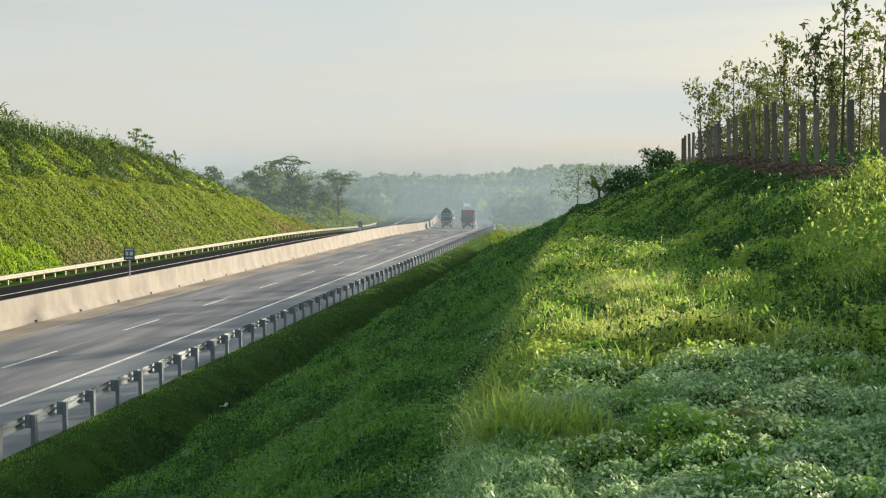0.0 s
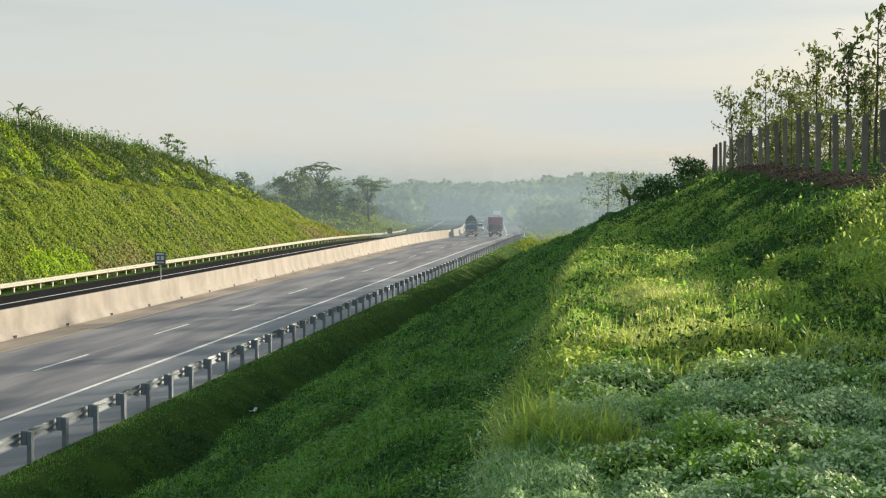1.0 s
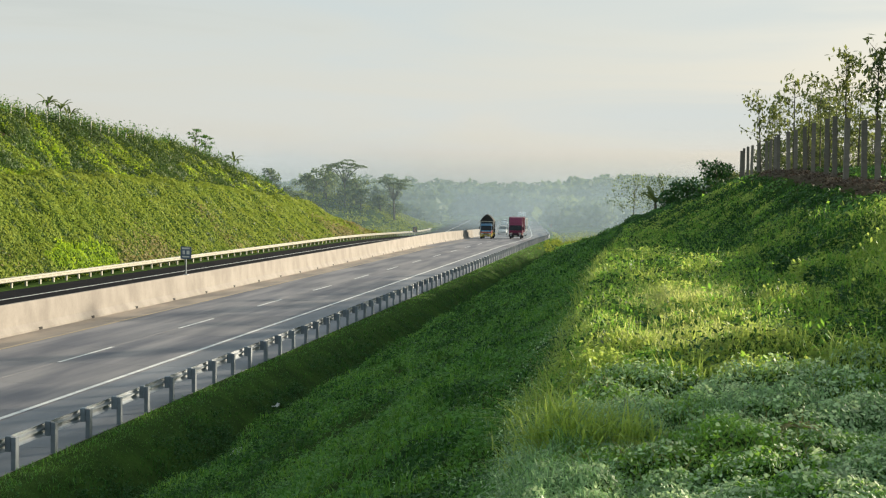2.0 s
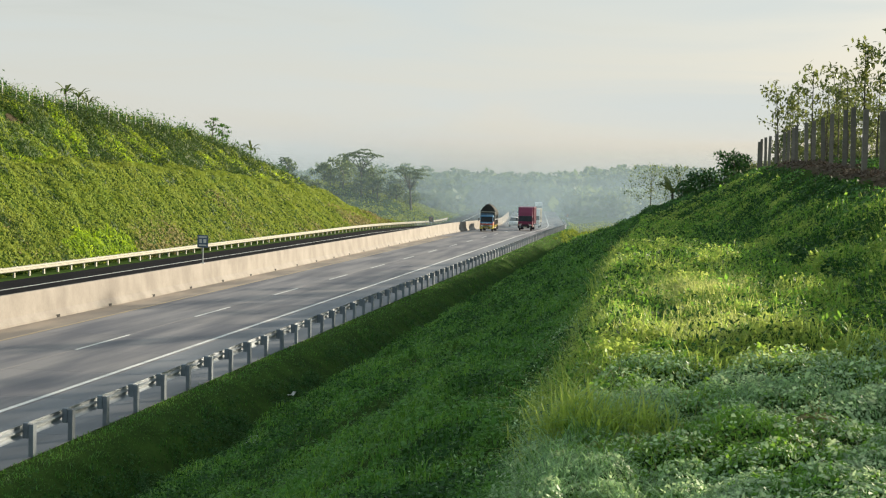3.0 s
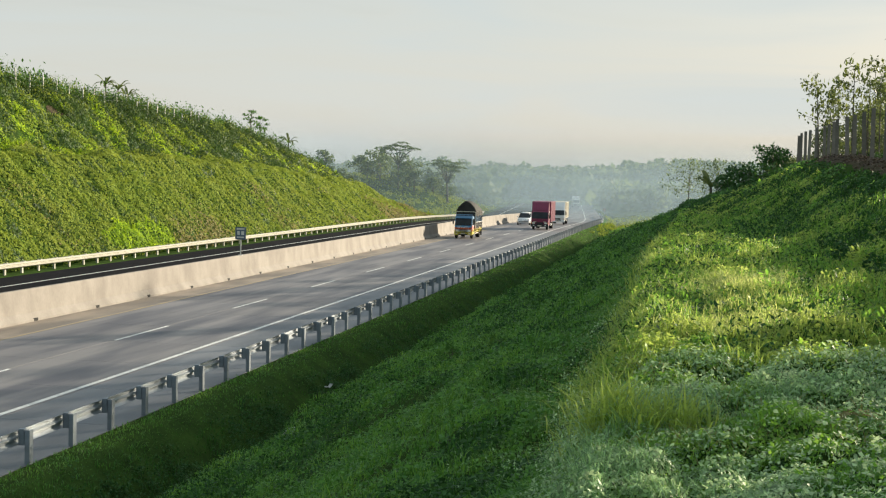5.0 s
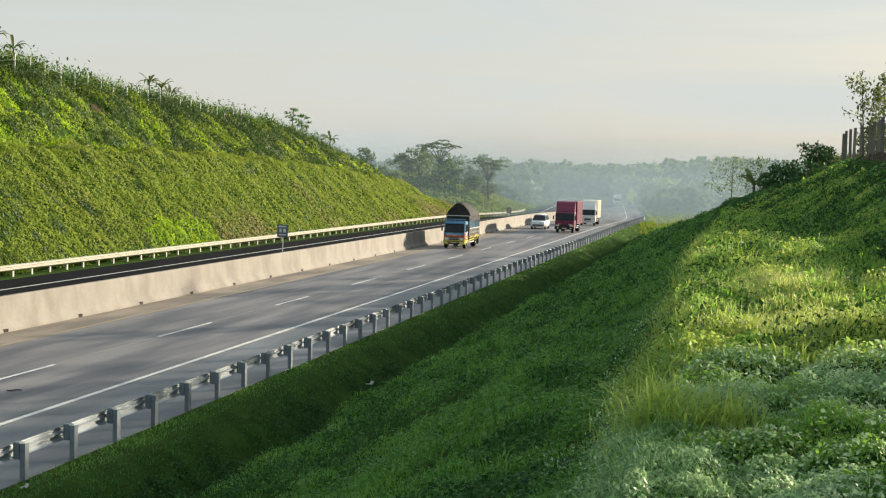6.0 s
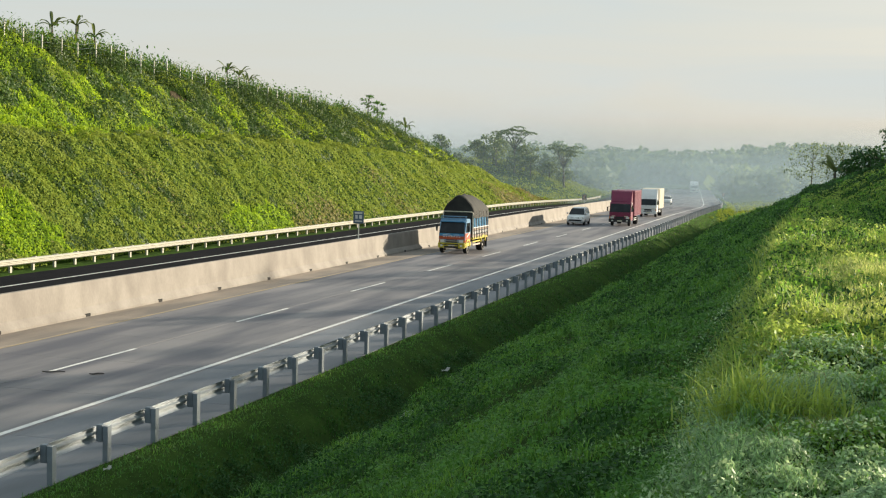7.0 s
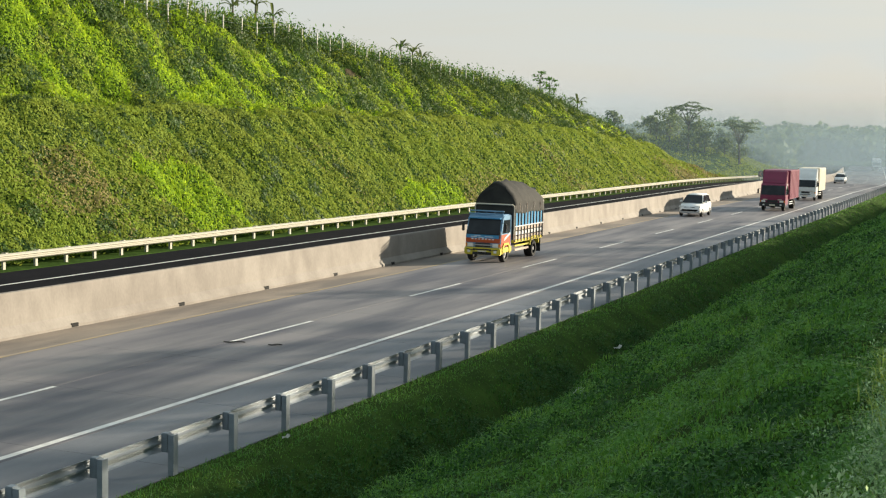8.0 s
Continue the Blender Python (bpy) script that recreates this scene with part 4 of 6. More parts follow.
def cover_leaves(x, y, up, rise, size, rng, loose=0.45, aspect=0.6):
    """Leaves over a hummocky cover: each lies along the face of its hummock, more or less; up is how far from the ground to the top."""
    step = 0.06
    top = rise(x, y)
    z = ground_z(x, y)
    nx = -(rise(x + step, y) + ground_z(x + step, y) - top - z) / step
    ny = -(rise(x, y + step) + ground_z(x, y + step) - top - z) / step
    normal = np.stack([np.clip(nx, -2.5, 2.5), np.clip(ny, -2.5, 2.5), np.ones_like(x)], 1)
    normal = normal / np.linalg.norm(normal, axis=1)[:, None] + rng.normal(0, loose, (len(x), 3))
    normal /= np.linalg.norm(normal, axis=1)[:, None]
    along = np.cross(normal, rng.normal(0, 1, (len(x), 3)))
    along /= np.linalg.norm(along, axis=1)[:, None] + 1e-6
    side = np.cross(normal, along)
    s = (size * rng.uniform(0.55, 1.35, len(x)))[:, None]
    c = np.stack([x, y, z + top * up + 0.02], 1)
    sag = normal * s * 0.10
    return np.stack([c - along * s * 0.5, c + side * s * aspect * 0.5 - sag, c + along * s * 0.5, c - side * s * aspect * 0.5 - sag], 1)


def bench_top(x, y):
    """The plant cover of the bench: how high it stands, and the tints of the large and the small hummocks."""
    a, ta = lumps(x, y, 0.85, 2)
    b, tb = lumps(x, y, 0.30, 5)
    tall = np.clip((y - 8.0) / 4, 0.4, 1)
    return (0.36 * a * tall + 0.16 * b) * np.clip((x + 1.3) / 0.7, 0.2, 1), ta, tb


def grow_bench():
    """The level bench and its edge, close to the camera: creeping leaves, dewy mown grass and taller tufts."""
    rng = np.random.default_rng(3)

    def spread_out(n, y0, y1, power):
        y = near_y(n, y0, y1, rng, power)
        return -0.85 + rng.normal(0, 0.22, n) + (np.minimum(0.25 * y + 0.7, 3.9) + 0.85) * rng.uniform(0, 1, n), y

    def dew(x, y, n):
        """Splits the colours at the shadow's edge: dewy greens near, sunlit yellow-greens beyond."""
        return 1.1 * (10.6 - y) + 0.9 * wave(x, y, 1.1, 8) + 0.5 * wave(x, y, 0.33, 17) + 0.8 * np.clip(x - 0.2, -1, 0) + rng.normal(0, 0.55, n)

    # creeping leaves
    n = 150000
    x, y = spread_out(n, 4.8, 62, 1.45)
    top, ta, tb = bench_top(x, y)
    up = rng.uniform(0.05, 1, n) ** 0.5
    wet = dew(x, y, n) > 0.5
    # Paler towards the hummock tops: dew, and toplight put into the colour.
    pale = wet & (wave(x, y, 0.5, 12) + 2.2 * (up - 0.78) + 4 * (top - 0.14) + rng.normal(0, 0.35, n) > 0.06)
    under = up < 0.5                             # low leaves go dark: shade of the gaps put into their colour
    # Pool of sun put into the tints: brightest round (0.5, 15), duller past y 17.
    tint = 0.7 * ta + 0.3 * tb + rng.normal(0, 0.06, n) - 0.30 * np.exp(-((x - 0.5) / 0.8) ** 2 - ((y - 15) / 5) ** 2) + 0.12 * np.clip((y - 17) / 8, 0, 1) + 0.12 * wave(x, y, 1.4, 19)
    size = 0.026 + 0.0016 * y
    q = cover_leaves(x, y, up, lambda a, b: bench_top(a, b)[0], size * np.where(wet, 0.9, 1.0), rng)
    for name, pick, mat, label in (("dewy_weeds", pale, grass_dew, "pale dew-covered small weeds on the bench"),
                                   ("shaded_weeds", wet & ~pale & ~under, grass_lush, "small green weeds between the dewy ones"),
                                   ("sunny_weeds", ~wet & ~under & (tint < 0.42), grass_sunlit, "creeping leaves with sunlight put into their yellow-green"),
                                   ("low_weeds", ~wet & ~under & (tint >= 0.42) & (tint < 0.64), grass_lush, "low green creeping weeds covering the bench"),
                                   ("dark_weeds", (~wet & (under | (tint >= 0.64))) | (wet & ~pale & under), bush_dark, "dark hummocks and low leaves on the bench, shade put into the colour")):
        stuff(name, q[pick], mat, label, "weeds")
    # fine blades, laid over where they are wet
    n = 68000
    x, y = spread_out(n, 4.8, 56, 1.5)
    top, ta, tb = bench_top(x, y)
    wet = dew(x, y, n) > 0.3
    pale = wet & (wave(x, y, 0.5, 12) + 4 * (top - 0.14) + rng.normal(0, 0.4, n) > 0.1)
    tint = 0.6 * tb + 0.4 * ta + rng.normal(0, 0.1, n) + 0.15 * np.clip((y - 17) / 8, 0, 1) + 0.12 * wave(x, y, 1.4, 19)
    tall = 0.08 + 0.13 * np.clip(wave(x, y, 0.8, 9) + 0.2, 0, 1)
    q = blades(x, y, ground_z(x, y) + top * 0.85, tall * np.where(pale, 0.85, np.where(wet, 0.6, 1.0)) * np.clip((x + 1.3) / 0.6, 0.35, 1), 0.0042 + 0.0003 * y, np.where(wet, 1.5, 0.9), rng).reshape(n, 2, 4, 3)
    for name, pick, mat, label in (("dewy_grass", pale & (x > -0.4) & (rng.uniform(0, 1, n) < 0.22), grass_dew, "pale dew-wet grass blades, laid over"),
                                   ("damp_grass", pale & (x > -0.75), grass_damp, "damp green grass blades, laid over"),
                                   ("bench_grass", (wet & ~pale) | (~wet & (tint > 0.5)), grass_lush, "green grass blades over the bench"),
                                   ("sunny_grass", ~wet & (tint <= 0.5), grass_sunlit, "grass blades with sunlight put into their yellow-green")):
        stuff(name, q[pick].reshape(-1, 4, 3), mat, label, "grass")
    # taller tufts along the outer edge
    n = 22000
    y = near_y(n, 9.6, 50, rng, 1.25)
    x = -0.48 - 0.006 * (y - 10) + rng.normal(0, 0.26, n) + np.where(rng.uniform(0, 1, n) < 0.3, rng.uniform(0, 2.4, n), 0)
    keep_it = wave(x, y, 0.55, 11) > -0.05
    x, y = x[keep_it], y[keep_it]
    stuff("edge_tufts", blades(x, y, ground_z(x, y), 0.26 + 0.26 * np.clip(wave(x, y, 1.2, 4), 0, 1), 0.007 + 0.0003 * y, 0.75, rng), grass_sunlit, "tall yellow-green grass tufts along the bench edge", "grass")
    # broad-leaved weeds standing above the mat
    n = 420
    y = near_y(n, 11.0, 46, rng, 1.1)
    x = rng.uniform(-0.6, 3.0, n)
    dull = wave(x, y, 1.2, 13) > 0.1
    stuff("weed_clumps", clumps(x[~dull], y[~dull], rng, 30, 0.15, 0.42, 0.06), grass_lush, "leafy green weed clumps on the bench", "weeds")
    stuff("dark_clumps", clumps(x[dull], y[dull], rng, 44, 0.24, 0.40, 0.055), bush_dark, "dark green weed clumps on the bench", "weeds")
    # plain grass where the camera stands
    n = 9000
    x, y = rng.uniform(-3, 4, n), rng.uniform(-5, 5, n)
    stuff("standing_grass", blades(x, y, ground_z(x, y), 0.10, 0.008, 1.1, rng), grass_slope, "short green grass at the viewpoint", "grass")
    # small-leaved weeds over the shaded edge, with a few dewy ones
    n = 2600
    y = near_y(n, 4.8, 30, rng, 1.3)
    x = -0.5 - 2.4 * rng.uniform(0, 1, n) ** 1.4
    q = clumps(x, y, rng, 22, 0.15, 0.16, 0.036)
    some = np.repeat(wave(x, y, 0.6, 18) + rng.normal(0, 0.3, n) + 0.5 * (x + 1.2) > 0.35, 22)
    stuff("edge_weeds", q[~some], grass_slope, "small-leaved green weeds over the bench edge", "weeds")
    stuff("dewy_edge_weeds", q[some], grass_dew, "pale dew-wet weeds over the bench edge", "weeds")
    # straw in the middle of the bench, some sunlight put into its pale colour
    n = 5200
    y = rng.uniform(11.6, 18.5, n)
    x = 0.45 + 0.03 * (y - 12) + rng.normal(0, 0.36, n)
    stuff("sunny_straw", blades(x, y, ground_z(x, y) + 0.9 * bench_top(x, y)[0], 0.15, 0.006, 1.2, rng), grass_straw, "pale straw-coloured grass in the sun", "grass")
    # dry straw
    n = 6000
    y = near_y(n, 5.0, 30, rng, 1.4)
    x = rng.uniform(-1.2, 3.5, n)
    keep_it = (wave(x, y, 0.7, 14) > 0.4)
    x, y = x[keep_it], y[keep_it]
    stuff("dry_straw", blades(x, y, ground_z(x, y) + 0.8 * bench_top(x, y)[0], 0.14, 0.005, 1.6, rng), grass_dry, "dry straw lying among the grass", "grass")


def on_bare_bank(x, y):
    """The strip of open earth under the fence posts."""
    return (np.abs(x - 5.75 - 0.25 * wave(x, y, 1.6, 39)) < 0.75) & (y > 27) & (y < 63)


def grow_right_bank():
    """The slope down to the ditch, the verge, and the vine-grown bank up to the fence."""
    rng = np.random.default_rng(4)
    # the slope: hummocks of grass with leafy plants between
    n = 72000
    y = near_y(n, 8, 190, rng, 1.45)
    x = -10.7 + 9.95 * rng.uniform(0, 1, n)
    a, ta = lumps(x, y, 1.25, 21)
    b, tb = lumps(x, y, 0.45, 22)
    lip = np.exp(-((x + 9.7) / 0.5) ** 2)
    lift = 0.42 * a + 0.16 * b + 0.20 * lip * np.clip(wave(x, y, 0.9, 26) + 0.5, 0, 1)
    brow = np.clip((-0.9 - x) / 1.6, 0.1, 1)      # the growth is short where the slope meets the bench
    lift = lift * brow
    h = (0.10 + 0.14 * tb) * np.clip(brow + 0.3, 0, 1)
    q = blades(x, y, ground_z(x, y) + lift * 0.9, h, 0.0055 + 0.00034 * y, 0.9, rng).reshape(n, 2, 4, 3)
    tone = 0.6 * ta + 0.4 * tb + 0.16 * wave(x, y, 3.0, 27) - 0.22 * lip + rng.normal(0, 0.07, n)
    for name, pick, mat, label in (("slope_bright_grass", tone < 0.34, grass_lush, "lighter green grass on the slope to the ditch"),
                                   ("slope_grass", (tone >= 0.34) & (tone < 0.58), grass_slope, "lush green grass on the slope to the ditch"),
                                   ("ditch_grass", tone >= 0.58, grass_shaded, "grass on the slope and in the ditch, shade put into its colour")):
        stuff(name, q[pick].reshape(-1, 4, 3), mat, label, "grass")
    n = 105000
    y = near_y(n, 8, 170, rng, 1.4)
    x = -10.6 + 9.7 * rng.uniform(0, 1, n)
    a, ta = lumps(x, y, 1.25, 21)
    b, tb = lumps(x, y, 0.45, 22)

    def slope_rise(a, b):
        return (0.55 * lumps(a, b, 1.25, 21)[0] + 0.20 * lumps(a, b, 0.45, 22)[0]) * np.clip((-0.9 - a) / 1.6, 0.1, 1)

    dark = 0.6 * ta + 0.4 * tb + 0.16 * wave(x, y, 3.0, 27) > 0.54
    size = 0.045 + 0.0013 * y
    q = cover_leaves(x, y, rng.uniform(0.2, 1, n) ** 0.4, slope_rise, size, rng)
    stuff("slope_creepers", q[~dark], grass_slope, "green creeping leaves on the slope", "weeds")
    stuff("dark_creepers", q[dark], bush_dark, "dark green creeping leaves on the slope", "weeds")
    # thick growth on the ditch's far side, with its shade put into the colour
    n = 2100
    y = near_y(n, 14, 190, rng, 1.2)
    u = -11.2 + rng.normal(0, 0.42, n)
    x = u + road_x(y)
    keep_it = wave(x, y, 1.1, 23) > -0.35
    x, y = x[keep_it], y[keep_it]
    stuff("ditch_weeds", clumps(x, y, rng, 26, 0.24, 0.26, 0.065), bush_dark, "leafy weeds along the ditch, coloured dark for its shade", "weeds")
    n = 260
    y = near_y(n, 12, 150, rng, 1.2)
    x = np.where(rng.uniform(0, 1, n) < 0.6, -9.5 + rng.normal(0, 0.4, n), rng.uniform(-9, -2.2, n))
    some = wave(x, y, 1.4, 67) > 0.1
    stuff("slope_thickets", clumps(x[some], y[some], rng, 70, 0.38, 0.42, 0.06), bush_dark, "rounded dark green thickets on the slope", "thicket")
    n = 27000
    y = near_y(n, 14, 260, rng, 1.5)
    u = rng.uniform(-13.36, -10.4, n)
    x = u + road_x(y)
    # Below the verge the blades turn darker: ditch shade put into the colour.
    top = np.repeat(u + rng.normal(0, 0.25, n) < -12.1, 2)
    q = blades(x, y, ground_z(x, y), 0.08 + 0.05 * np.clip(-12.2 - u, 0, 1) + 0.14 * np.clip(wave(x, y, 1.0, 25), 0, 1) * (u > -12.3), 0.007 + 0.0004 * y, 0.8, rng)
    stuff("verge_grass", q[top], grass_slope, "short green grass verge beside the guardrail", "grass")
    stuff("ditch_side_grass", q[~top], grass_shaded, "grass falling into the ditch, coloured dark for its shade", "grass")
    # grass and vines on the bank and over its crest
    n = 90000
    y = near_y(n, 9, 100, rng, 1.15)
    lo = np.where(y > 46, -1.0, 2.2)
    x = lo + (9.0 - lo) * rng.uniform(0, 1, n) ** 1.3
    keep_it = (ground_z(x, y) > 1.5) & ~on_bare_bank(x, y)
    x, y = x[keep_it], y[keep_it]
    n = len(x)
    a, ta = lumps(x, y, 1.7, 31)
    b, tb = lumps(x, y, 0.6, 32)

    def bank_rise(p, q):
        return (0.55 * lumps(p, q, 1.7, 31)[0] + 0.16 * lumps(p, q, 0.6, 32)[0]) * np.where(p > 4.8, 0.25, np.where(q > 25, np.where(q > 40, 0.3, 0.5), 1.0))

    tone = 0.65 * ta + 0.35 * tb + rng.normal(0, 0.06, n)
    # Sunlit leaf colour only nearer than y 27; the rest are coloured as shaded.
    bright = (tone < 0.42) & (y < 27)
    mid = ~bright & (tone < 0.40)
    q = cover_leaves(x, y, rng.uniform(0.2, 1, n) ** 0.4, bank_rise, 0.044 + 0.0014 * y, rng, aspect=0.75)
    for name, pick, mat, label in (("bright_vines", bright, grass_sunlit, "vine leaves on the bank with sunlight put into their green"), ("green_vines", mid, grass_slope, "green creeping vines over the bank"),
                                   ("bank_vines", ~bright & ~mid, bush_dark, "creeping vines over the bank with shade put into their green")):
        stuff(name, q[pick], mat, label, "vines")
    n = 28000
    y = near_y(n, 10, 95, rng, 1.2)
    lo = np.where(y > 46, -1.0, 2.3)
    x = lo + (6.5 - lo) * rng.uniform(0, 1, n)
    keep_it = (ground_z(x, y) > 1.5) & ~on_bare_bank(x, y)
    x, y = x[keep_it], y[keep_it]
    a, ta = lumps(x, y, 1.7, 31)
    b, tb = lumps(x, y, 0.6, 32)
    q = blades(x, y, ground_z(x, y) + 0.8 * (0.55 * a + 0.16 * b) * np.where((x > 4.8) | (y > 40), 0.25, np.where(y > 25, 0.4, 1.0)), 0.16 + 0.2 * tb * (y < 26), 0.005 + 0.00034 * y, 1.0, rng).reshape(-1, 2, 4, 3)
    # Blades follow the same split: lighter near, bank shade in the darker colour.
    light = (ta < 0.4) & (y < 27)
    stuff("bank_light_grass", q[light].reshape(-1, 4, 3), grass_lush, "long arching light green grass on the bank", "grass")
    stuff("bank_grass", q[~light].reshape(-1, 4, 3), grass_shaded, "grass over the bank with shade put into its green", "grass")
    # open earth and dead leaves under the fence posts
    gy, gx = np.arange(27, 63.1, 0.5), np.linspace(4.85, 6.55, 7)
    X, Y = np.meshgrid(gx, gy)
    edge = np.abs(X - 5.7) / 0.85
    Z = ground_z(X, Y) + 0.05 - 0.16 * edge ** 3 + 0.05 * wave(X, Y, 0.4, 71)
    k = np.arange(X.size).reshape(X.shape)
    faces = np.stack([k[:-1, :-1], k[:-1, 1:], k[1:, 1:], k[1:, :-1]], -1).reshape(-1, 4)
    tagged(new("bare_bank", link_mesh("bare_bank", np.stack([X, Y, Z], -1).reshape(-1, 3).tolist(), faces.tolist(), bare_soil, smooth=True)), "strip of open brown earth under the fence posts", "earth", kind="stuff")
    n = 9000
    y = near_y(n, 14, 66, rng, 1.1)
    x = 5.6 + rng.normal(0, 0.5, n)
    pts = np.stack([x, y, ground_z(x, y) + 0.05 + 0.12 * rng.uniform(0, 1, n)], 1)
    stuff("leaf_litter", leaves(pts, 0.04 + 0.0012 * y, rng, 0.6, 0.7), leaf_litter, "brown dead leaves under the fence posts", "leaf litter")
    # unseen thicket added along the fence, with gaps, to shade the near bench
    n = 430
    y = rng.uniform(1, 16.5, n)
    x = rng.uniform(6.2, 12, n)
    k = y - 1.19 * (x - 0.5)
    thick = (k < 1.5) | (k > 6.8) | (rng.uniform(0, 1, n) < 0.12)
    x, y = x[thick], y[thick]
    stuff("fence_thicket", clumps(x, y, rng, 30, 0.55, 1.0, 0.17, lift=0.1), bush_leaf, "unseen dense thicket added behind the fence posts for shade", "thicket")
    n = 260
    y = rng.uniform(40, 78, n)
    x = rng.uniform(6.6, 14, n)
    stuff("fence_undergrowth", clumps(x, y, rng, 18, 0.35, 0.22, 0.12), bush_leaf, "low undergrowth behind the fence posts", "thicket")


def grow_left_hill():
    rng = np.random.default_rng(5)

    def cover(u, x, y):
        """Plants stand in hummocks drawn out down the slope: their height, tint, and whether they grow above the bench."""
        upper = u < -48.3
        a, ta = lumps(u * 0.95, y * 0.9, 1.8, 44)
        b, tb = lumps(u, y * 0.9, 0.75, 45)
        return np.where(upper, 1.0 * a, 0.42 * a) + np.where(upper, 0.32, 0.30) * b, ta, tb, upper

    def vivid(u, x, y):
        return (patch(u, y, -41.4, 62.5, 2.3, 4.0) + 0.7 * wave(x, y, 1.0, 41) < 0.9) | (patch(u, y, -40.4, 95, 1.3, 6) + 0.6 * wave(x, y, 1.2, 41) < 1)

    n = 250000
    y = near_y(n, 40, 214, rng, 1.45)
    u = rng.uniform(-57, -38.4, n)
    x = u + road_x(y)
    bare = (patch(u, y, -49.7, 94.5, 0.8, 2.0) < 1) | (patch(u, y, -53.4, 105.5, 0.6, 1.4) < 1)
    top, ta, tb, upper = cover(u, x, y)
    tone = np.where(upper, 0.7 * ta + 0.3 * tb, 0.3 * ta + 0.7 * tb) + 0.10 * wave(x, y, 5.0, 47) + rng.normal(0, 0.05, n)
    bright = vivid(u, x, y) | (upper & (tone < 0.50 - 0.1 * np.clip((-52.5 - u) / 2, 0, 1) - 0.32 * np.clip((y - 82) / 40, 0, 1)))
    dry = ~bright & (u > -44.2) & (wave(x, y, 6, 42) + 0.75 * np.clip((y - 82) / 40, 0, 1) + 0.7 * (y < 56) * (u < -41) + 0.5 * np.clip((u + 42) / 2, 0, 1) * (y > 80) + rng.normal(0, 0.3, n) > 1.15)
    dark = ~bright & ~dry & np.where(upper, tone > 0.68 - 0.26 * np.clip((y - 82) / 40, 0, 1) - 0.12 * np.clip((-52.5 - u) / 2, 0, 1), (tone > 0.70 + 0.003 * np.clip(y - 80, 0, 100)))
    q = cover_leaves(x, y, rng.uniform(0.05, 1.0, n) ** 0.45, lambda a, b: cover(a - road_x(b), a, b)[0], 0.115 + 0.00105 * y, rng, 0.4)
    for name, pick, mat, label, cat in (("hill_plants", ~bare & ~bright & ~dry & ~dark, grass_hill, "low sunlit green plants covering the cut slope", "plants"),
                                        ("hill_dry_grass", ~bare & dry, grass_dry, "dry yellow-brown grass on the foot of the slope", "grass"),
                                        ("hill_dark_plants", ~bare & dark, shrub_leaf, "darker leafy plants on the cut slope", "shrubs"),
                                        ("hill_bright_grass", ~bare & bright, grass_fresh, "vivid light green growth on the slope", "grass")):
        stuff(name, q[pick], mat, label, cat)
    # strands of bright grass hanging down the slope, and coarse grass between the plants
    n = 26000
    y = near_y(n, 42, 180, rng, 1.3)
    u = rng.uniform(-55.5, -38.4, n)
    x = u + road_x(y)
    top, ta, tb, upper = cover(u, x, y)
    lush = vivid(u, x, y) | (upper & (0.7 * ta + 0.3 * tb < 0.48 - 0.32 * np.clip((y - 82) / 40, 0, 1)))
    ok = patch(u, y, -49.7, 94.5, 1.2, 2.4) > 1
    for name, pick, tall, mat, label in (("hanging_grass", lush & ok, 0.55, grass_fresh, "vivid hanging grass strands on the slope"), ("hill_grass", ~lush & ok, 0.34, grass_hill, "coarse grass between the hill plants")):
        stuff(name, blades(x[pick], y[pick], ground_z(x[pick], y[pick]) + 0.7 * top[pick], tall, 0.034, 0.8, rng), mat, label, "grass")
    # big dark shrubs, thickest in a band under the fence
    n = 2600
    y = near_y(n, 42, 205, rng, 1.1)
    u = rng.uniform(-56.5, -47.5, n)
    x = u + road_x(y)
    big = (wave(x, y, 3.1, 52) + 1.1 * np.clip((-52.2 - u) / 2.5, 0, 1) + 0.45 * np.clip((y - 85) / 30, 0, 1) + rng.normal(0, 0.15, n) > 0.72) & (patch(u, y, -49.7, 94.5, 1.8, 3.0) > 1)
    stuff("fence_shrubs", clumps(x[big], y[big], rng, 60, 1.15, 1.3, 0.20), shrub_leaf, "dark bushy shrubs below the hilltop fence", "shrubs")
    # dark leafy groups on the lower slope and along the lip of the bench
    n = 3600
    y = near_y(n, 42, 125, rng, 1.1)
    u = rng.uniform(-48.6, -39.4, n)
    x = u + road_x(y)
    low = (wave(x, y, 2.3, 57) + 0.35 * np.exp(-((u + 47.6) / 0.8) ** 2) + 0.4 * np.exp(-((y - 70) / 16) ** 2) - 0.012 * np.clip(y - 80, 0, 60) + rng.normal(0, 0.15, n) > 0.78) & (patch(u, y, -41.6, 62.5, 2.4, 4.2) > 1)
    stuff("slope_shrubs", clumps(x[low], y[low], rng, 40, 0.5, 0.5, 0.12), shrub_leaf, "dark green leafy groups on the lower slope", "shrubs")
    for cu, cy, ru, ry in ((-49.7, 94.5, 0.55, 1.8), (-53.4, 105.5, 0.45, 1.2)):
        bm = bmesh.new()
        ring = []
        for k in range(5):
            for i in range(16):
                a, r = math.tau * i / 16, (k + 0.01) / 4
                wob = 1 + 0.22 * math.sin(3 * a + cy) + 0.12 * math.sin(7 * a)
                px, py = cu + ru * r * wob * math.cos(a), cy + ry * r * wob * math.sin(a)
                ring.append(bm.verts.new((px, py, float(ground_z(px, py)) + 0.07 * (1 - r) + 0.02)))
        for k in range(4):
            for i in range(16):
                j = (i + 1) % 16
                bm.faces.new((ring[k * 16 + i], ring[(k + 1) * 16 + i], ring[(k + 1) * 16 + j], ring[k * 16 + j]))
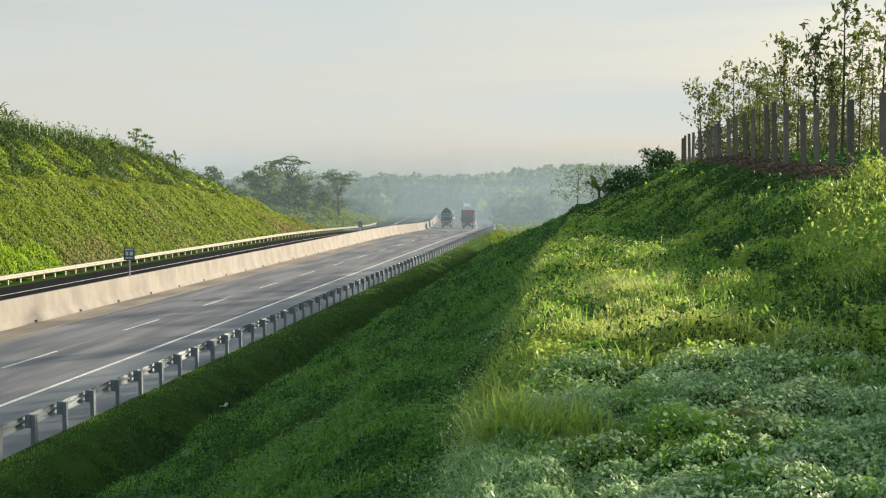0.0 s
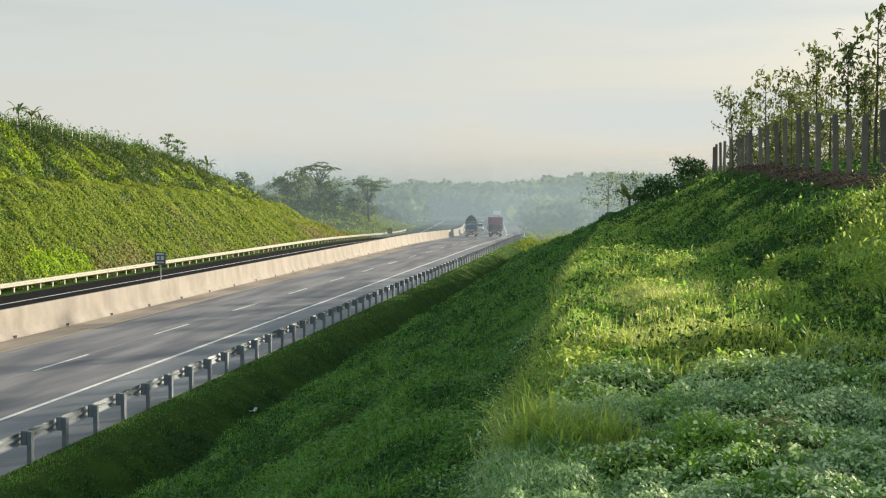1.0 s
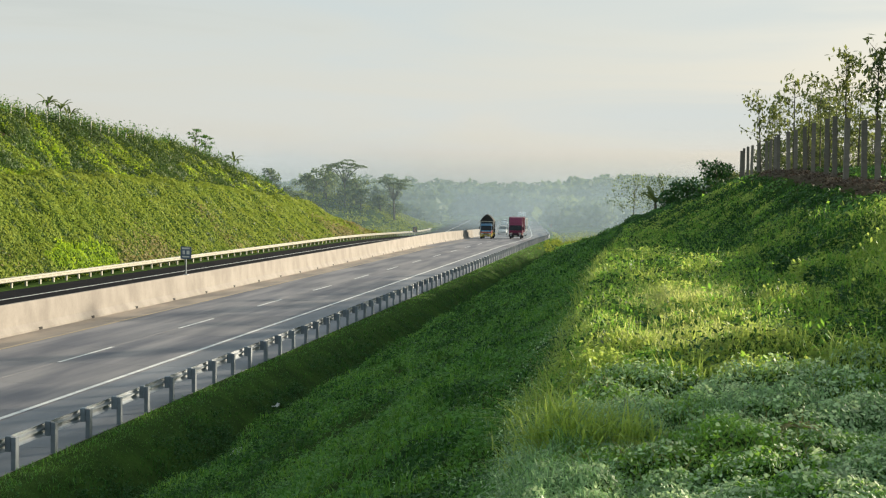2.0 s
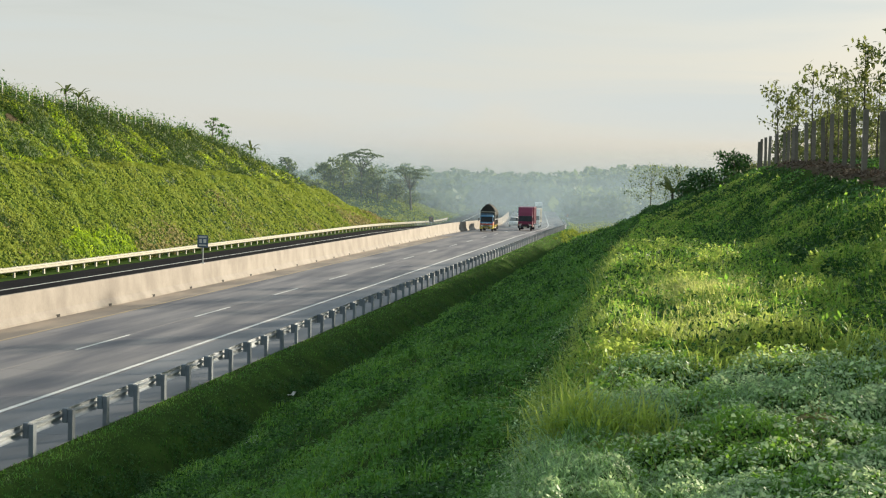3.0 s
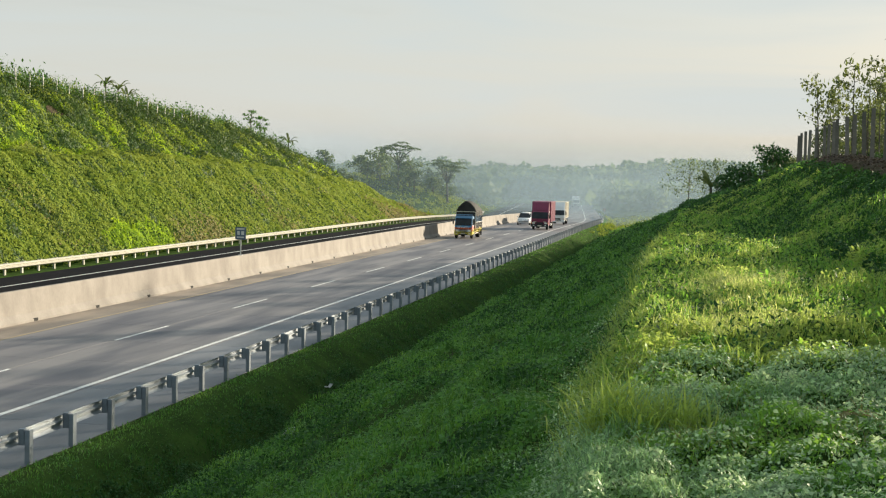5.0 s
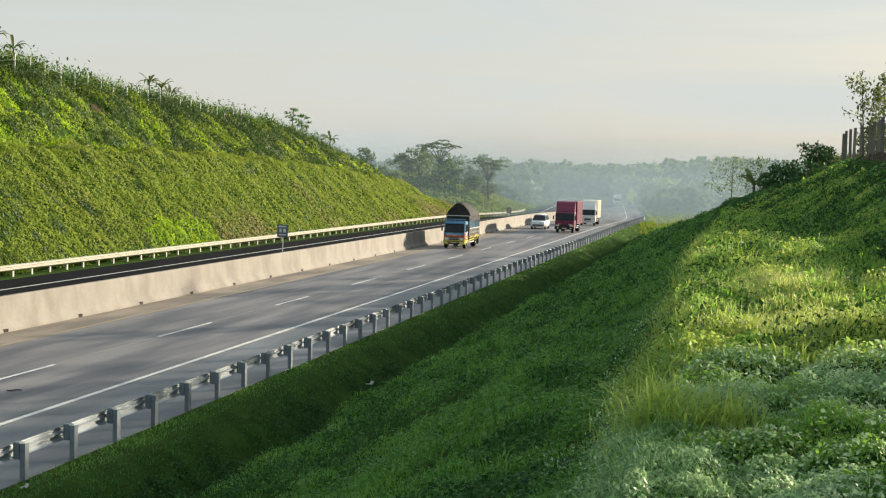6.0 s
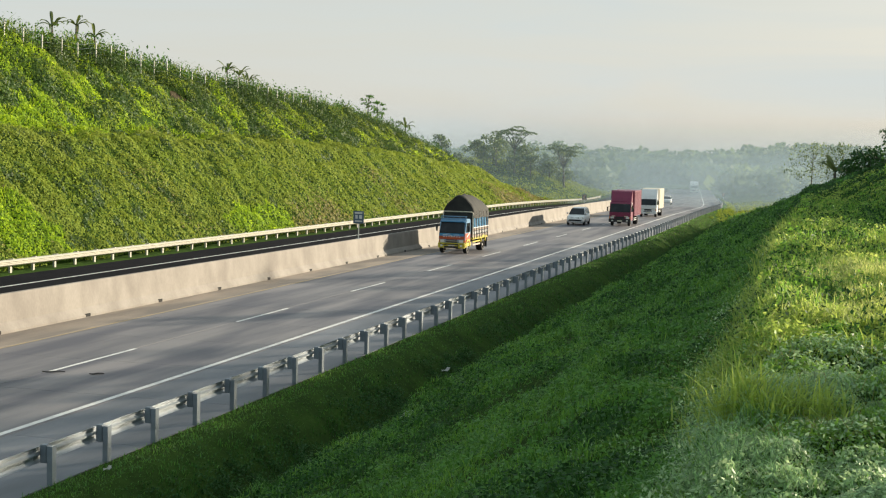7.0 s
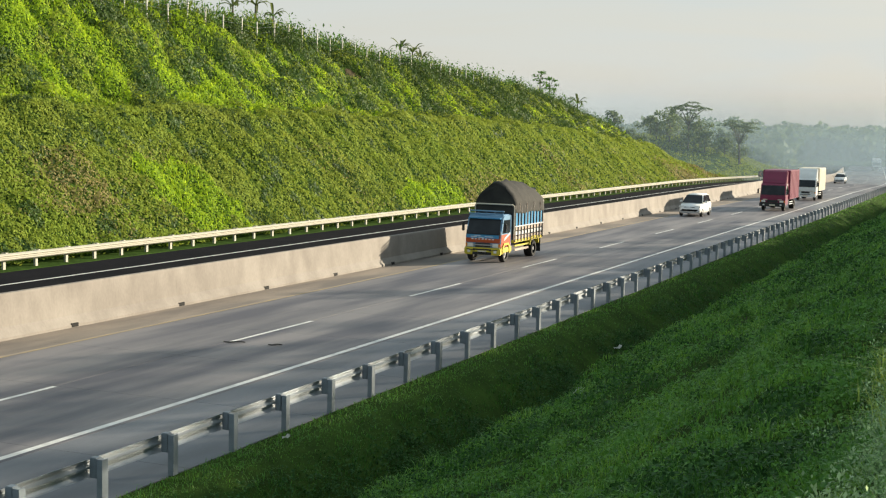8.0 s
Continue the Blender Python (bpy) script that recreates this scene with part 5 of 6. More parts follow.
        bmesh.ops.recalc_face_normals(bm, faces=bm.faces)
        tagged(part("bare_earth", bm, bare_soil), "patch of slipped bare brown earth on the slope", "earth", kind="stuff")
    # field crop and scrub along the hilltop
    n = 1900
    y = near_y(n, 45, 205, rng, 1.1)
    u = -55.4 - 6 * rng.uniform(0, 1, n) ** 1.5
    x = u + road_x(y)
    stuff("hilltop_scrub", clumps(x, y, rng, 20, 0.7, 1.7, 0.29, lift=0.2), bush_leaf, "scrub and leafy crop along the hilltop fence", "scrub")
    n = 4000
    y = near_y(n, 45, 180, rng, 1.1)
    x = -55.8 - 3.5 * rng.uniform(0, 1, n)
    stuff("hilltop_crop", blades(x, y, ground_z(x, y) + 0.1, 1.9, 0.10, 0.9, rng), grass_hill, "tall leafy crop behind the hilltop fence", "crop")


# ---- single plants and trees ----
def arching_leaf(bm, start, az, length, width, rise, droop, steps=6):
    """One long leaf: a folded strip that rises and arches over."""
    d, s = Vector((math.cos(az), math.sin(az), 0)), Vector((-math.sin(az), math.cos(az), 0))
    rows = []
    for i in range(steps + 1):
        t = i / steps
        p = Vector(start) + d * length * t * (0.95 - 0.25 * t) + Vector((0, 0, length * (rise * t - droop * t * t)))
        w = width * (0.25 + 1.6 * t * (1 - t) * 1.9) * (0.15 if i == steps else 1)
        rows.append([bm.verts.new(p + s * w * 0.5 + Vector((0, 0, 0.25 * w))), bm.verts.new(p), bm.verts.new(p - s * w * 0.5 + Vector((0, 0, 0.25 * w)))])
    for a, b in zip(rows, rows[1:]):
        for i in range(2):
            bm.faces.new((a[i], a[i + 1], b[i + 1], b[i]))


def make_banana(x, y, height, count, label, spread=1.5, width=0.34, lean=0.0, category="banana plant"):
    root = tagged(new("banana_plant"), label, category)
    root.location = (x, y, float(ground_z(x, y)) - 0.05)
    bm = bmesh.new()
    tube(bm, [(0, 0, -0.2), (lean * 0.3, 0, height * 0.35), (lean, 0, height * 0.62)], [0.12, 0.10, 0.06], 8)
    part("stem", bm, bark, root)
    for k in range(count):
        bm = bmesh.new()
        arching_leaf(bm, (lean, 0, height * 0.58), k * 2.4 + random.uniform(-0.4, 0.4), spread * random.uniform(0.8, 1.2), width, random.uniform(0.6, 1.3), random.uniform(0.55, 1.0))
        part("leaf", bm, tree_leaf, root)
    return root


def limb_tree(name, label, category, seed, height, crown_r, crown_h, layers, per, leaf, mat, trunk_r, flat=0.6, first=0.5, group=""):
    """Trunk, limbs, and a crown of leaf clusters at the limbs' ends, in flat layers with gaps."""
    rng = np.random.default_rng(seed)
    root = tagged(new(name), label, category, group)
    bend = rng.normal(0, 0.04 * height, 2)
    bm = bmesh.new()
    top = Vector((bend[0], bend[1], height * 0.86))
    pts = [Vector((0, 0, -0.4)), Vector((bend[0] * 0.2, bend[1] * 0.4, height * 0.3)), Vector((bend[0] * 0.7, bend[1] * 0.6, height * 0.6)), top]
    tube(bm, pts, [trunk_r * 1.25, trunk_r, trunk_r * 0.75, trunk_r * 0.3], 8)
    heads = []
    for k in range(layers):
        t = first + (1 - first) * (k + 0.5) / layers
        a = k * 2.4 + rng.uniform(-0.5, 0.5)
        r = crown_r * rng.uniform(0.35, 1.0) * (1.0 - 0.35 * max(0, t - 0.7) / 0.3)
        base = pts[1].lerp(top, max(0, (t - 0.3) / 0.7) * 0.8)
        end = Vector((bend[0] + r * math.cos(a), bend[1] + r * math.sin(a), height * (0.96 * t + 0.02) + crown_h * rng.uniform(-0.1, 0.1)))
        mid = base.lerp(end, 0.55) + Vector((0, 0, 0.06 * height))
        tube(bm, [base, mid, end], [trunk_r * 0.4, trunk_r * 0.25, trunk_r * 0.1], 5)
        heads.append(end)
    heads.append(top + Vector((0, 0, height * 0.08)))
    part("trunk", bm, bark, root)
    pts = []
    for h in heads:
        m = per
        d = rng.normal(0, 1, (m, 3))
        d /= np.linalg.norm(d, axis=1)[:, None]
        d *= (rng.uniform(0, 1, m) ** 0.45)[:, None]
        size = crown_r * rng.uniform(0.30, 0.55)
        pts.append(np.array(h) + d * np.array([size, size, size * (1 - flat) + 0.05 * crown_h]))
    crown = new("crown", soup("crown", leaves(np.concatenate(pts), leaf, rng, 0.4, 0.7), mat))
    crown.parent = root
    return root


def umbrella_tree(seed, height, radius, label):
    """A rain tree: a bare trunk, limbs that fan upwards, and thin level sheets of leaves with gaps between them."""
    rng = np.random.default_rng(seed)
    root = tagged(new("umbrella_tree"), label, "tree")
    bm = bmesh.new()
    fork = Vector((rng.normal(0, 0.2), 0, height * 0.45))
    tube(bm, [(0, 0, -0.6), (fork.x * 0.4, 0, height * 0.25), fork], [0.24, 0.18, 0.15], 8)
    pts = []
    for k in range(15):
        a, r = k * 2.4 + rng.uniform(-0.3, 0.3), radius * math.sqrt((k + 0.4) / 15)
        end = Vector((fork.x + r * math.cos(a), r * math.sin(a), height * (0.98 - 0.16 * (r / radius) ** 2) - rng.choice((0, 0.05, 0.14)) * height))
        tube(bm, [fork, fork.lerp(end, 0.5) + Vector((0, 0, 0.05 * height)), end], [0.08, 0.05, 0.02], 5)
        m, w = 130, radius * rng.uniform(0.28, 0.42)
        b, d = rng.uniform(0, math.tau, m), w * np.sqrt(rng.uniform(0, 1, m))
        pts.append(np.stack([end.x + d * np.cos(b), end.y + d * np.sin(b), end.z + 0.05 * height * (0.5 - (d / w) ** 2) + rng.normal(0, 0.05, m)], 1))
    part("trunk", bm, bark, root)
    crown = new("crown", soup("crown", leaves(np.concatenate(pts), 0.34, rng, 0.7, 0.7), far_leaf))
    crown.parent = root
    return root


def sapling(seed, height, per=16, whorls=9, leaf=0.21):
    """A thin young teak: straight stem, whorls of large drooping leaves."""
    rng = np.random.default_rng(seed)
    root = tagged(new("sapling"), "thin young tree with large drooping leaves behind the fence", "tree", "saplings behind the fence")
    bm = bmesh.new()
    bend = rng.normal(0, 0.10, 2)
    stem = [Vector((bend[0] * t * t, bend[1] * t * t, height * t)) for t in (-0.05, 0.2, 0.45, 0.7, 1.0)]
    tube(bm, stem, [0.045, 0.04, 0.032, 0.022, 0.008], 6)
    tips = []
    for k in range(whorls):
        t = 0.42 + 0.58 * ((k + 0.5) / whorls) ** 0.85
        a = rng.uniform(0, math.tau)
        r = (0.35 + 0.42 * math.sin(math.pi * min(1, t * 0.95))) * rng.uniform(0.35, 0.85)
        c = Vector((bend[0] * t * t, bend[1] * t * t, height * t))
        e = c + Vector((r * math.cos(a), r * math.sin(a), rng.uniform(0.05, 0.3)))
        tube(bm, [c, e], [0.014, 0.006], 5)
        tips += [c, e]
    part("stem", bm, bark, root)
    pts = []
    for c in tips:
        m = int(per * rng.uniform(0.3, 2.6))
        pts.append(np.array(c) + rng.normal(0, 1, (m, 3)) * np.array([0.17, 0.17, 0.15]))
    c = np.concatenate(pts)
    crown = new("crown", soup("crown", leaves(c, leaf, rng, 0.05, 0.5), tree_leaf))
    crown.parent = root
    return root


def plant_saplings():
    kinds_height = (4.4, 3.6, 4.9, 3.6, 4.0)
    kinds = [sapling(50 + k, h, per, wh) for k, (h, per, wh) in enumerate(zip(kinds_height, (12, 10, 9, 12, 6), (12, 10, 12, 9, 9)))]
    rng = np.random.default_rng(8)
    # x, y, height of the tip
    spots = [(7.0, 79.9, 12.2), (7.5, 80.1, 11.7), (8.0, 79.5, 12.1), (7.0, 63.2, 11.7), (7.5, 62.6, 10.9), (8.0, 62.0, 11.1), (7.0, 51.5, 10.6), (7.5, 51.2, 11.6), (8.0, 51.3, 10.4), (7.0, 41.4, 10.7), (7.5, 41.8, 9.9), (8.0, 42.7, 11.8), (7.0, 35.1, 10.3), (7.5, 34.9, 10.6),
             (9.9, 47.5, 10.4), (10.8, 56.0, 10.2), (7.2, 25.2, 10.6), (9.0, 18.6, 10.8), (7.2, 10.4, 10.4), (9.2, 8.0, 10.8), (11.2, 21.6, 10.8)]
    first = set()
    for x, y, tip in spots:
        k = int(rng.integers(0, 5)) if y > 26 else int(rng.choice((0, 2)))
        z = float(ground_z(x, y))
        k2 = (tip - z) / kinds_height[k]
        m = pose(x, y, z, rng.uniform(-2, 2), rng.uniform(-2, 2), rng.uniform(0, 360)) @ Matrix.Diagonal((k2, k2, k2, 1))
        if k in first:
            copy_thing(kinds[k], Matrix.LocRotScale(m.translation, m.to_quaternion(), None)).scale = m.to_scale()
        else:
            kinds[k].matrix_basis = m
            first.add(k)


def plant_grove():
    """Taller young trees, unseen, added back on the bank to shade ditch and road."""
    kinds = [limb_tree("grove_tree", "slender young plantation tree with an open crown", "tree", 90 + k, h, r, 1.6, 13, 42, 0.34, tree_leaf, 0.09, 0.25, 0.38, "grove on the bank") for k, (h, r) in enumerate(((10.2, 1.9), (8.8, 1.7), (11.6, 2.0)))]
    rng = np.random.default_rng(14)
    first = set()
    for gx in np.arange(9.5, 34, 3.4):
        for gy in np.arange(-4, 112, 3.6):
            x, y = gx + rng.uniform(-1.1, 1.1), gy + rng.uniform(-1.2, 1.2)
            k = y - 1.19 * (x - 0.5)
            seen = x / max(y, 1) < 0.23
            # Most trees are left out where sunlit patches should fall.
            gap = 0.99 if 10.5 < k < 19 else 0.97 if 0 < k < 7 else 0.82 if 19 <= k < 27 else 0.7 if 27 <= k < 66 else 0.3
            if seen or k > 90 or k < -10 or rng.uniform() < gap:
                continue
            kind = int(rng.integers(0, 3))
            m = pose(x, y, float(ground_z(x, y)) - 0.1, 0, 0, rng.uniform(0, 360))
            if kind in first:
                copy_thing(kinds[kind], m)
            else:
                kinds[kind].matrix_basis = m
                first.add(kind)
    def under_brow(y, z):
        """How tall a tree may stand there without showing over the brow of the bank."""
        return (6.0 + 0.0245 * y - z) / 8.9

    for y in np.arange(92, 240, 2.2):
        x = 0.05 * y + 1.6 + rng.uniform(-0.8, 0.8)
        z = float(ground_z(x, y))
        copy_thing(kinds[1], pose(x, y, z - 0.2, 0, 0, rng.uniform(0, 360))).scale = [min(0.95, under_brow(y, z)) * rng.uniform(0.85, 1.0)] * 3
    # a wood past the end of the bank, hidden behind its brow and the saplings, that shades the verge and the road
    for gy in np.arange(84, 104, 2.6):
        for gx in np.arange(0.098 * gy, 0.15 * gy, 2.6):
            x, y = gx + rng.uniform(-0.7, 0.7), gy + rng.uniform(-0.7, 0.7)
            z = float(ground_z(x, y))
            top = 6.0 + y * (0.050 + 0.45 * (x / y - 0.1))
            copy_thing(kinds[1], pose(x, y, z - 0.2, 0, 0, rng.uniform(0, 360))).scale = [max(0.25, (top - z) / 8.9)] * 3
    for gy in np.arange(106, 262, 5.6):
        for gx in np.arange(0.055 * gy + 3.5, 0.055 * gy + 27, 5.4):
            x, y = gx + rng.uniform(-1.5, 1.5), gy + rng.uniform(-1.5, 1.5)
            z = float(ground_z(x, y))
            tall = x / y > 0.11 and y < 215
            m = pose(x, y, z - 0.2, 0, 0, rng.uniform(0, 360))
            copy_thing(kinds[2 if tall else 1], m).scale = [1.0 if tall else min(0.95, under_brow(y, z))] * 3


def plant_trees():
    # two umbrella-crowned trees on the far mound, in the mist
    for seed, x, y, h, r, lab in ((61, -55.9, 252, 8.2, 3.7, "flat-topped umbrella tree on the misty mound"), (62, -45.8, 250, 9.0, 3.4, "spreading flat-topped tree on the misty mound")):
        t = umbrella_tree(seed, h, r, lab)
        t.location = (x, y, float(ground_z(x, y)) - 0.2)
    # small layered tree on the hilltop
    for seed, x, y, h, r in ((63, -57, 166.8, 4.6, 1.6), (64, -57, 171.5, 4.0, 1.4)):
        t = limb_tree("hilltop_tree", "small open-layered tree on the hilltop skyline", "tree", seed, h, r, 0.5, 7, 34, 0.28, bush_leaf, 0.07, 0.72, 0.55)
        t.location = (x, y, float(ground_z(x, y)) - 0.1)
    make_banana(-56.2, 181.5, 3.2, 8, "drooping palm-like plant at the end of the hilltop", 2.5, 0.34)
    for x, y, h in ((-57.5, 92.5, 3.3), (-57.2, 95.5, 3.2), (-57.0, 98.0, 2.8), (-57.0, 123.5, 3.1), (-57.2, 126.8, 2.8), (-57.4, 129.6, 2.5), (-58, 84.0, 3.0)):
        make_banana(x, y, h * 1.35, 9, "spiky-leaved plant rising over the hilltop fence", 1.7, 0.26)
    # bushy trees on the mound and at the end of the cutting
    rng = np.random.default_rng(9)
    kinds = [limb_tree("bushy_tree", "rounded bushy tree on the misty mound", "tree", 70 + k, h, r, 1.4, 9, 60, 0.40, far_leaf, 0.12, 0.35, 0.3, "trees on the mound") for k, (h, r) in enumerate(((3.6, 1.7), (4.6, 2.0), (2.8, 1.5)))]
    first = set()
    for u, y in ((-60, 214), (-57, 218), (-62, 224), (-59, 236), (-63, 245), (-58, 258), (-51, 256), (-46, 252), (-62, 262), (-54, 266), (-48, 264), (-44.5, 262),
                 (-58, 272), (-50, 274), (-46, 276), (-54, 280), (-49, 286), (-58, 290), (-46, 292), (-52, 298), (-64, 232), (-67, 250), (-56, 248), (-49, 247), (-55, 243), (-52, 246), (-50.5, 251), (-58, 246)):
        x = u + float(road_x(y))
        k = int(rng.integers(0, 3))
        m = pose(x, y, float(ground_z(x, y)) - 0.3, 0, 0, rng.uniform(0, 360)) @ Matrix.Diagonal((*[rng.uniform(0.8, 1.25)] * 3, 1))
        if k in first:
            copy_thing(kinds[k], m)
        else:
            kinds[k].matrix_basis = m
            first.add(k)
    # on the nose of the near bank
    for seed, x, y, h, r in ((81, -0.4, 106, 3.9, 2.0), (82, 1.6, 103, 3.4, 1.8)):
        t = limb_tree("airy_tree", "thin pale-leaved tree at the end of the bank", "tree", seed, h, r, 1.2, 13, 62, 0.17, far_leaf, 0.035, 0.25, 0.3)
        t.location = (x, y, float(ground_z(x, y)) - 0.2)
    make_banana(1.1, 90.0, 1.5, 9, "banana plant on the brow of the bank", 1.6, 0.42)
    for seed, x, y, h in ((84, 3.1, 66, 0.9), (85, 4.4, 80, 1.8), (86, 3.0, 84, 1.4), (87, 5.0, 84, 1.7), (88, 2.2, 88, 1.1)):
        t = limb_tree("bank_bush", "dark leafy bush on the brow of the bank", "bush", seed, h, 1.25, 0.9, 10, 80, 0.18, bush_dark, 0.05, 0.3, 0.2)
        t.location = (x, y, float(ground_z(x, y)) - 0.15)
    for i, (x, y, h) in enumerate(((-8.1, 41.4, 0.75), (-9.2, 52.0, 0.7), (-7.3, 60.0, 0.7), (-5.2, 47.0, 0.6), (-9.0, 33.0, 0.6), (-8.6, 71.0, 0.8), (-4.2, 30.0, 0.5), (-6.4, 36.0, 0.55))):
        t = limb_tree("slope_bush", "small dark bush on the grassy slope", "bush", 110 + i, h, 0.5, 0.4, 7, 34, 0.10, bush_leaf, 0.02, 0.3, 0.15, "bushes on the slope")
        t.location = (x, y, float(ground_z(x, y)) - 0.05)
    # low lit scrub past the bank, beside the guardrail
    rng = np.random.default_rng(10)
    n = 500
    y = rng.uniform(165, 290, n)
    x = -12.2 + road_x(y) + 14 * rng.uniform(0, 1, n) ** 1.4
    stuff("roadside_scrub", clumps(x, y, rng, 22, 0.6, 0.5, 0.3), grass_hill, "sunlit scrub beside the far guardrail", "scrub")
    y = rng.uniform(214, 330, 2200)
    x = road_x(y) - 38.8 - rng.uniform(0, 26, 2200)
    stuff("mound_scrub", clumps(x, y, rng, 12, 0.6, 0.6, 0.4), grass_hill, "green scrub over the far mound", "scrub")


def grow_far_woods():
    rng = np.random.default_rng(11)
    quads = []
    for y0, count, top, spread in ((340, 60, 7.0, 60), (400, 110, 10.0, 50), (520, 130, 13.0, 60), (680, 135, 17.0, 80), (900, 125, 22.0, 120)):
        for k in range(count):
            y = y0 + rng.uniform(0, spread)
            x = rng.uniform(-0.30, 0.16) * y * 1.1
            if -45 < x - float(road_x(y)) < -8 and y < 500:
                x += 50 if rng.uniform() < 0.6 else -50
            r = rng.uniform(3.0, 6.5) * (0.7 + y0 / 1200)
            h = top * (0.72 + 0.28 * math.sin(x * 0.021 + y0) * math.cos(x * 0.013)) * rng.uniform(0.85, 1.08) - r * 0.6
            m = 55
            d = rng.normal(0, 1, (m, 3))
            d /= np.linalg.norm(d, axis=1)[:, None]
            c = np.array([x, y, h]) + d * np.array([r, r, r * 0.7]) * rng.uniform(0.7, 1.05, (m, 1))
            quads.append(leaves(c, r * 0.5, rng, 0.3, 0.9))
            c2 = np.stack([x + rng.normal(0, r * 0.7, 40), y + rng.normal(0, r * 0.5, 40), rng.uniform(-3, max(h, 0), 40)], 1)
            quads.append(leaves(c2, r * 0.6, rng, 0.1, 0.9))
    stuff("far_woods", np.concatenate(quads), far_leaf, "wooded ridges fading into the distance haze", "woods")


def hang_haze_sheets():
    """Distance haze imitated by upright translucent sheets, uneven, thinning upwards."""
    root = tagged(new("morning_mist"), "upright translucent blue-grey sheets standing in for valley haze", "mist", kind="stuff")
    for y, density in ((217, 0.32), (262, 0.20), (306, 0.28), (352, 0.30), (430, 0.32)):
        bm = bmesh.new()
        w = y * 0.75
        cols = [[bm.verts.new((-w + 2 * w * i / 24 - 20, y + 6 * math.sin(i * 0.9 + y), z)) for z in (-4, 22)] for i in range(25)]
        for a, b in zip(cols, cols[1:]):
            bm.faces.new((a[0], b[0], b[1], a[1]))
        part("haze_sheet", bm, haze_material(density), root)


def haze_material(density):
    """Haze put into a sheet's colour and opacity, uneven and thinning upwards."""
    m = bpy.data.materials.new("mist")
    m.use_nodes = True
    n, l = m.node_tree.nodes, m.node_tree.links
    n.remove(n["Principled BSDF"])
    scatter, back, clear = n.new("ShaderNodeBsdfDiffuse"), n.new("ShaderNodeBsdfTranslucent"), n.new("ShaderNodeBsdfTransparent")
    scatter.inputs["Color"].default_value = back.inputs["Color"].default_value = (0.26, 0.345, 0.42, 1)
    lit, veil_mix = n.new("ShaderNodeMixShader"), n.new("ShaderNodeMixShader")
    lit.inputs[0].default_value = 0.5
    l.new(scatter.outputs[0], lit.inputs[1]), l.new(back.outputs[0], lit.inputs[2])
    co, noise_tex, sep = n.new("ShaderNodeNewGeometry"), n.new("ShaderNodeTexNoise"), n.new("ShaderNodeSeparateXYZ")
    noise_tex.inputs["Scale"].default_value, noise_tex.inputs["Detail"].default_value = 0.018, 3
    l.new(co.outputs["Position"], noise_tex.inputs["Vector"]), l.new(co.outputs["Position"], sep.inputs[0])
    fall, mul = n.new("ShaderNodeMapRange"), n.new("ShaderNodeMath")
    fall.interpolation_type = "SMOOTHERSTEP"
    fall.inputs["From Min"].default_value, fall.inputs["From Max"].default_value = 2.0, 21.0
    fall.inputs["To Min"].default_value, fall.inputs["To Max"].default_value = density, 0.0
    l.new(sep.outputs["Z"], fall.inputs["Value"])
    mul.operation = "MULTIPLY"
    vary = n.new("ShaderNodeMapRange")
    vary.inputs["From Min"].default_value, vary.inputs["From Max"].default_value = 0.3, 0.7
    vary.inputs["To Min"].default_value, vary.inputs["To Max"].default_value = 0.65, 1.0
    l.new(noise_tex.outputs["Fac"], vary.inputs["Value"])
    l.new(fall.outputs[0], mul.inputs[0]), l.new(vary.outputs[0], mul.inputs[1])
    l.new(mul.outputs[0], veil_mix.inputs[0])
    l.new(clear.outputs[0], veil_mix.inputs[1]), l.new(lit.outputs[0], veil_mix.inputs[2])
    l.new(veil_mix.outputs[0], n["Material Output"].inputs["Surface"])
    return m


grow_bench()
grow_right_bank()
grow_left_hill()
plant_saplings()
plant_grove()
plant_trees()
grow_far_woods()
hang_haze_sheets()


# ---- small things ----
def make_scrap(x, y, z, size, mat, label):
    bm = bmesh.new()
    vs = []
    for i in range(4):
        for j in range(3):
            vs.append(bm.verts.new((size * (i - 1.5) / 3, size * 0.7 * (j - 1) / 2, size * 0.16 * math.sin(i * 2.1 + j * 1.7) + 0.05)))
    for i in range(3):
        for j in range(2):
            bm.faces.new((vs[i * 3 + j], vs[i * 3 + j + 1], vs[i * 3 + j + 4], vs[i * 3 + j + 3]))
    bmesh.ops.solidify(bm, geom=bm.faces[:], thickness=0.006)
    ob = part("litter_scrap", bm, mat)
    ob.matrix_basis = pose(x, y, z, 12, -20, random.uniform(0, 180))
    return tagged(ob, label, "litter")


make_scrap(-10.85, 35.5, float(ground_z(-10.85, 35.5)) + 0.12, 0.42, white_line, "crumpled white scrap of litter in the ditch")
make_scrap(-11.3, 41.2, float(ground_z(-11.3, 41.2)) + 0.1, 0.28, white_line, "small white scrap of litter in the ditch")
make_scrap(-12.9, 22.6, float(ground_z(-12.9, 22.6)) + 0.06, 0.16, white_line, "tiny pale scrap of litter on the verge")


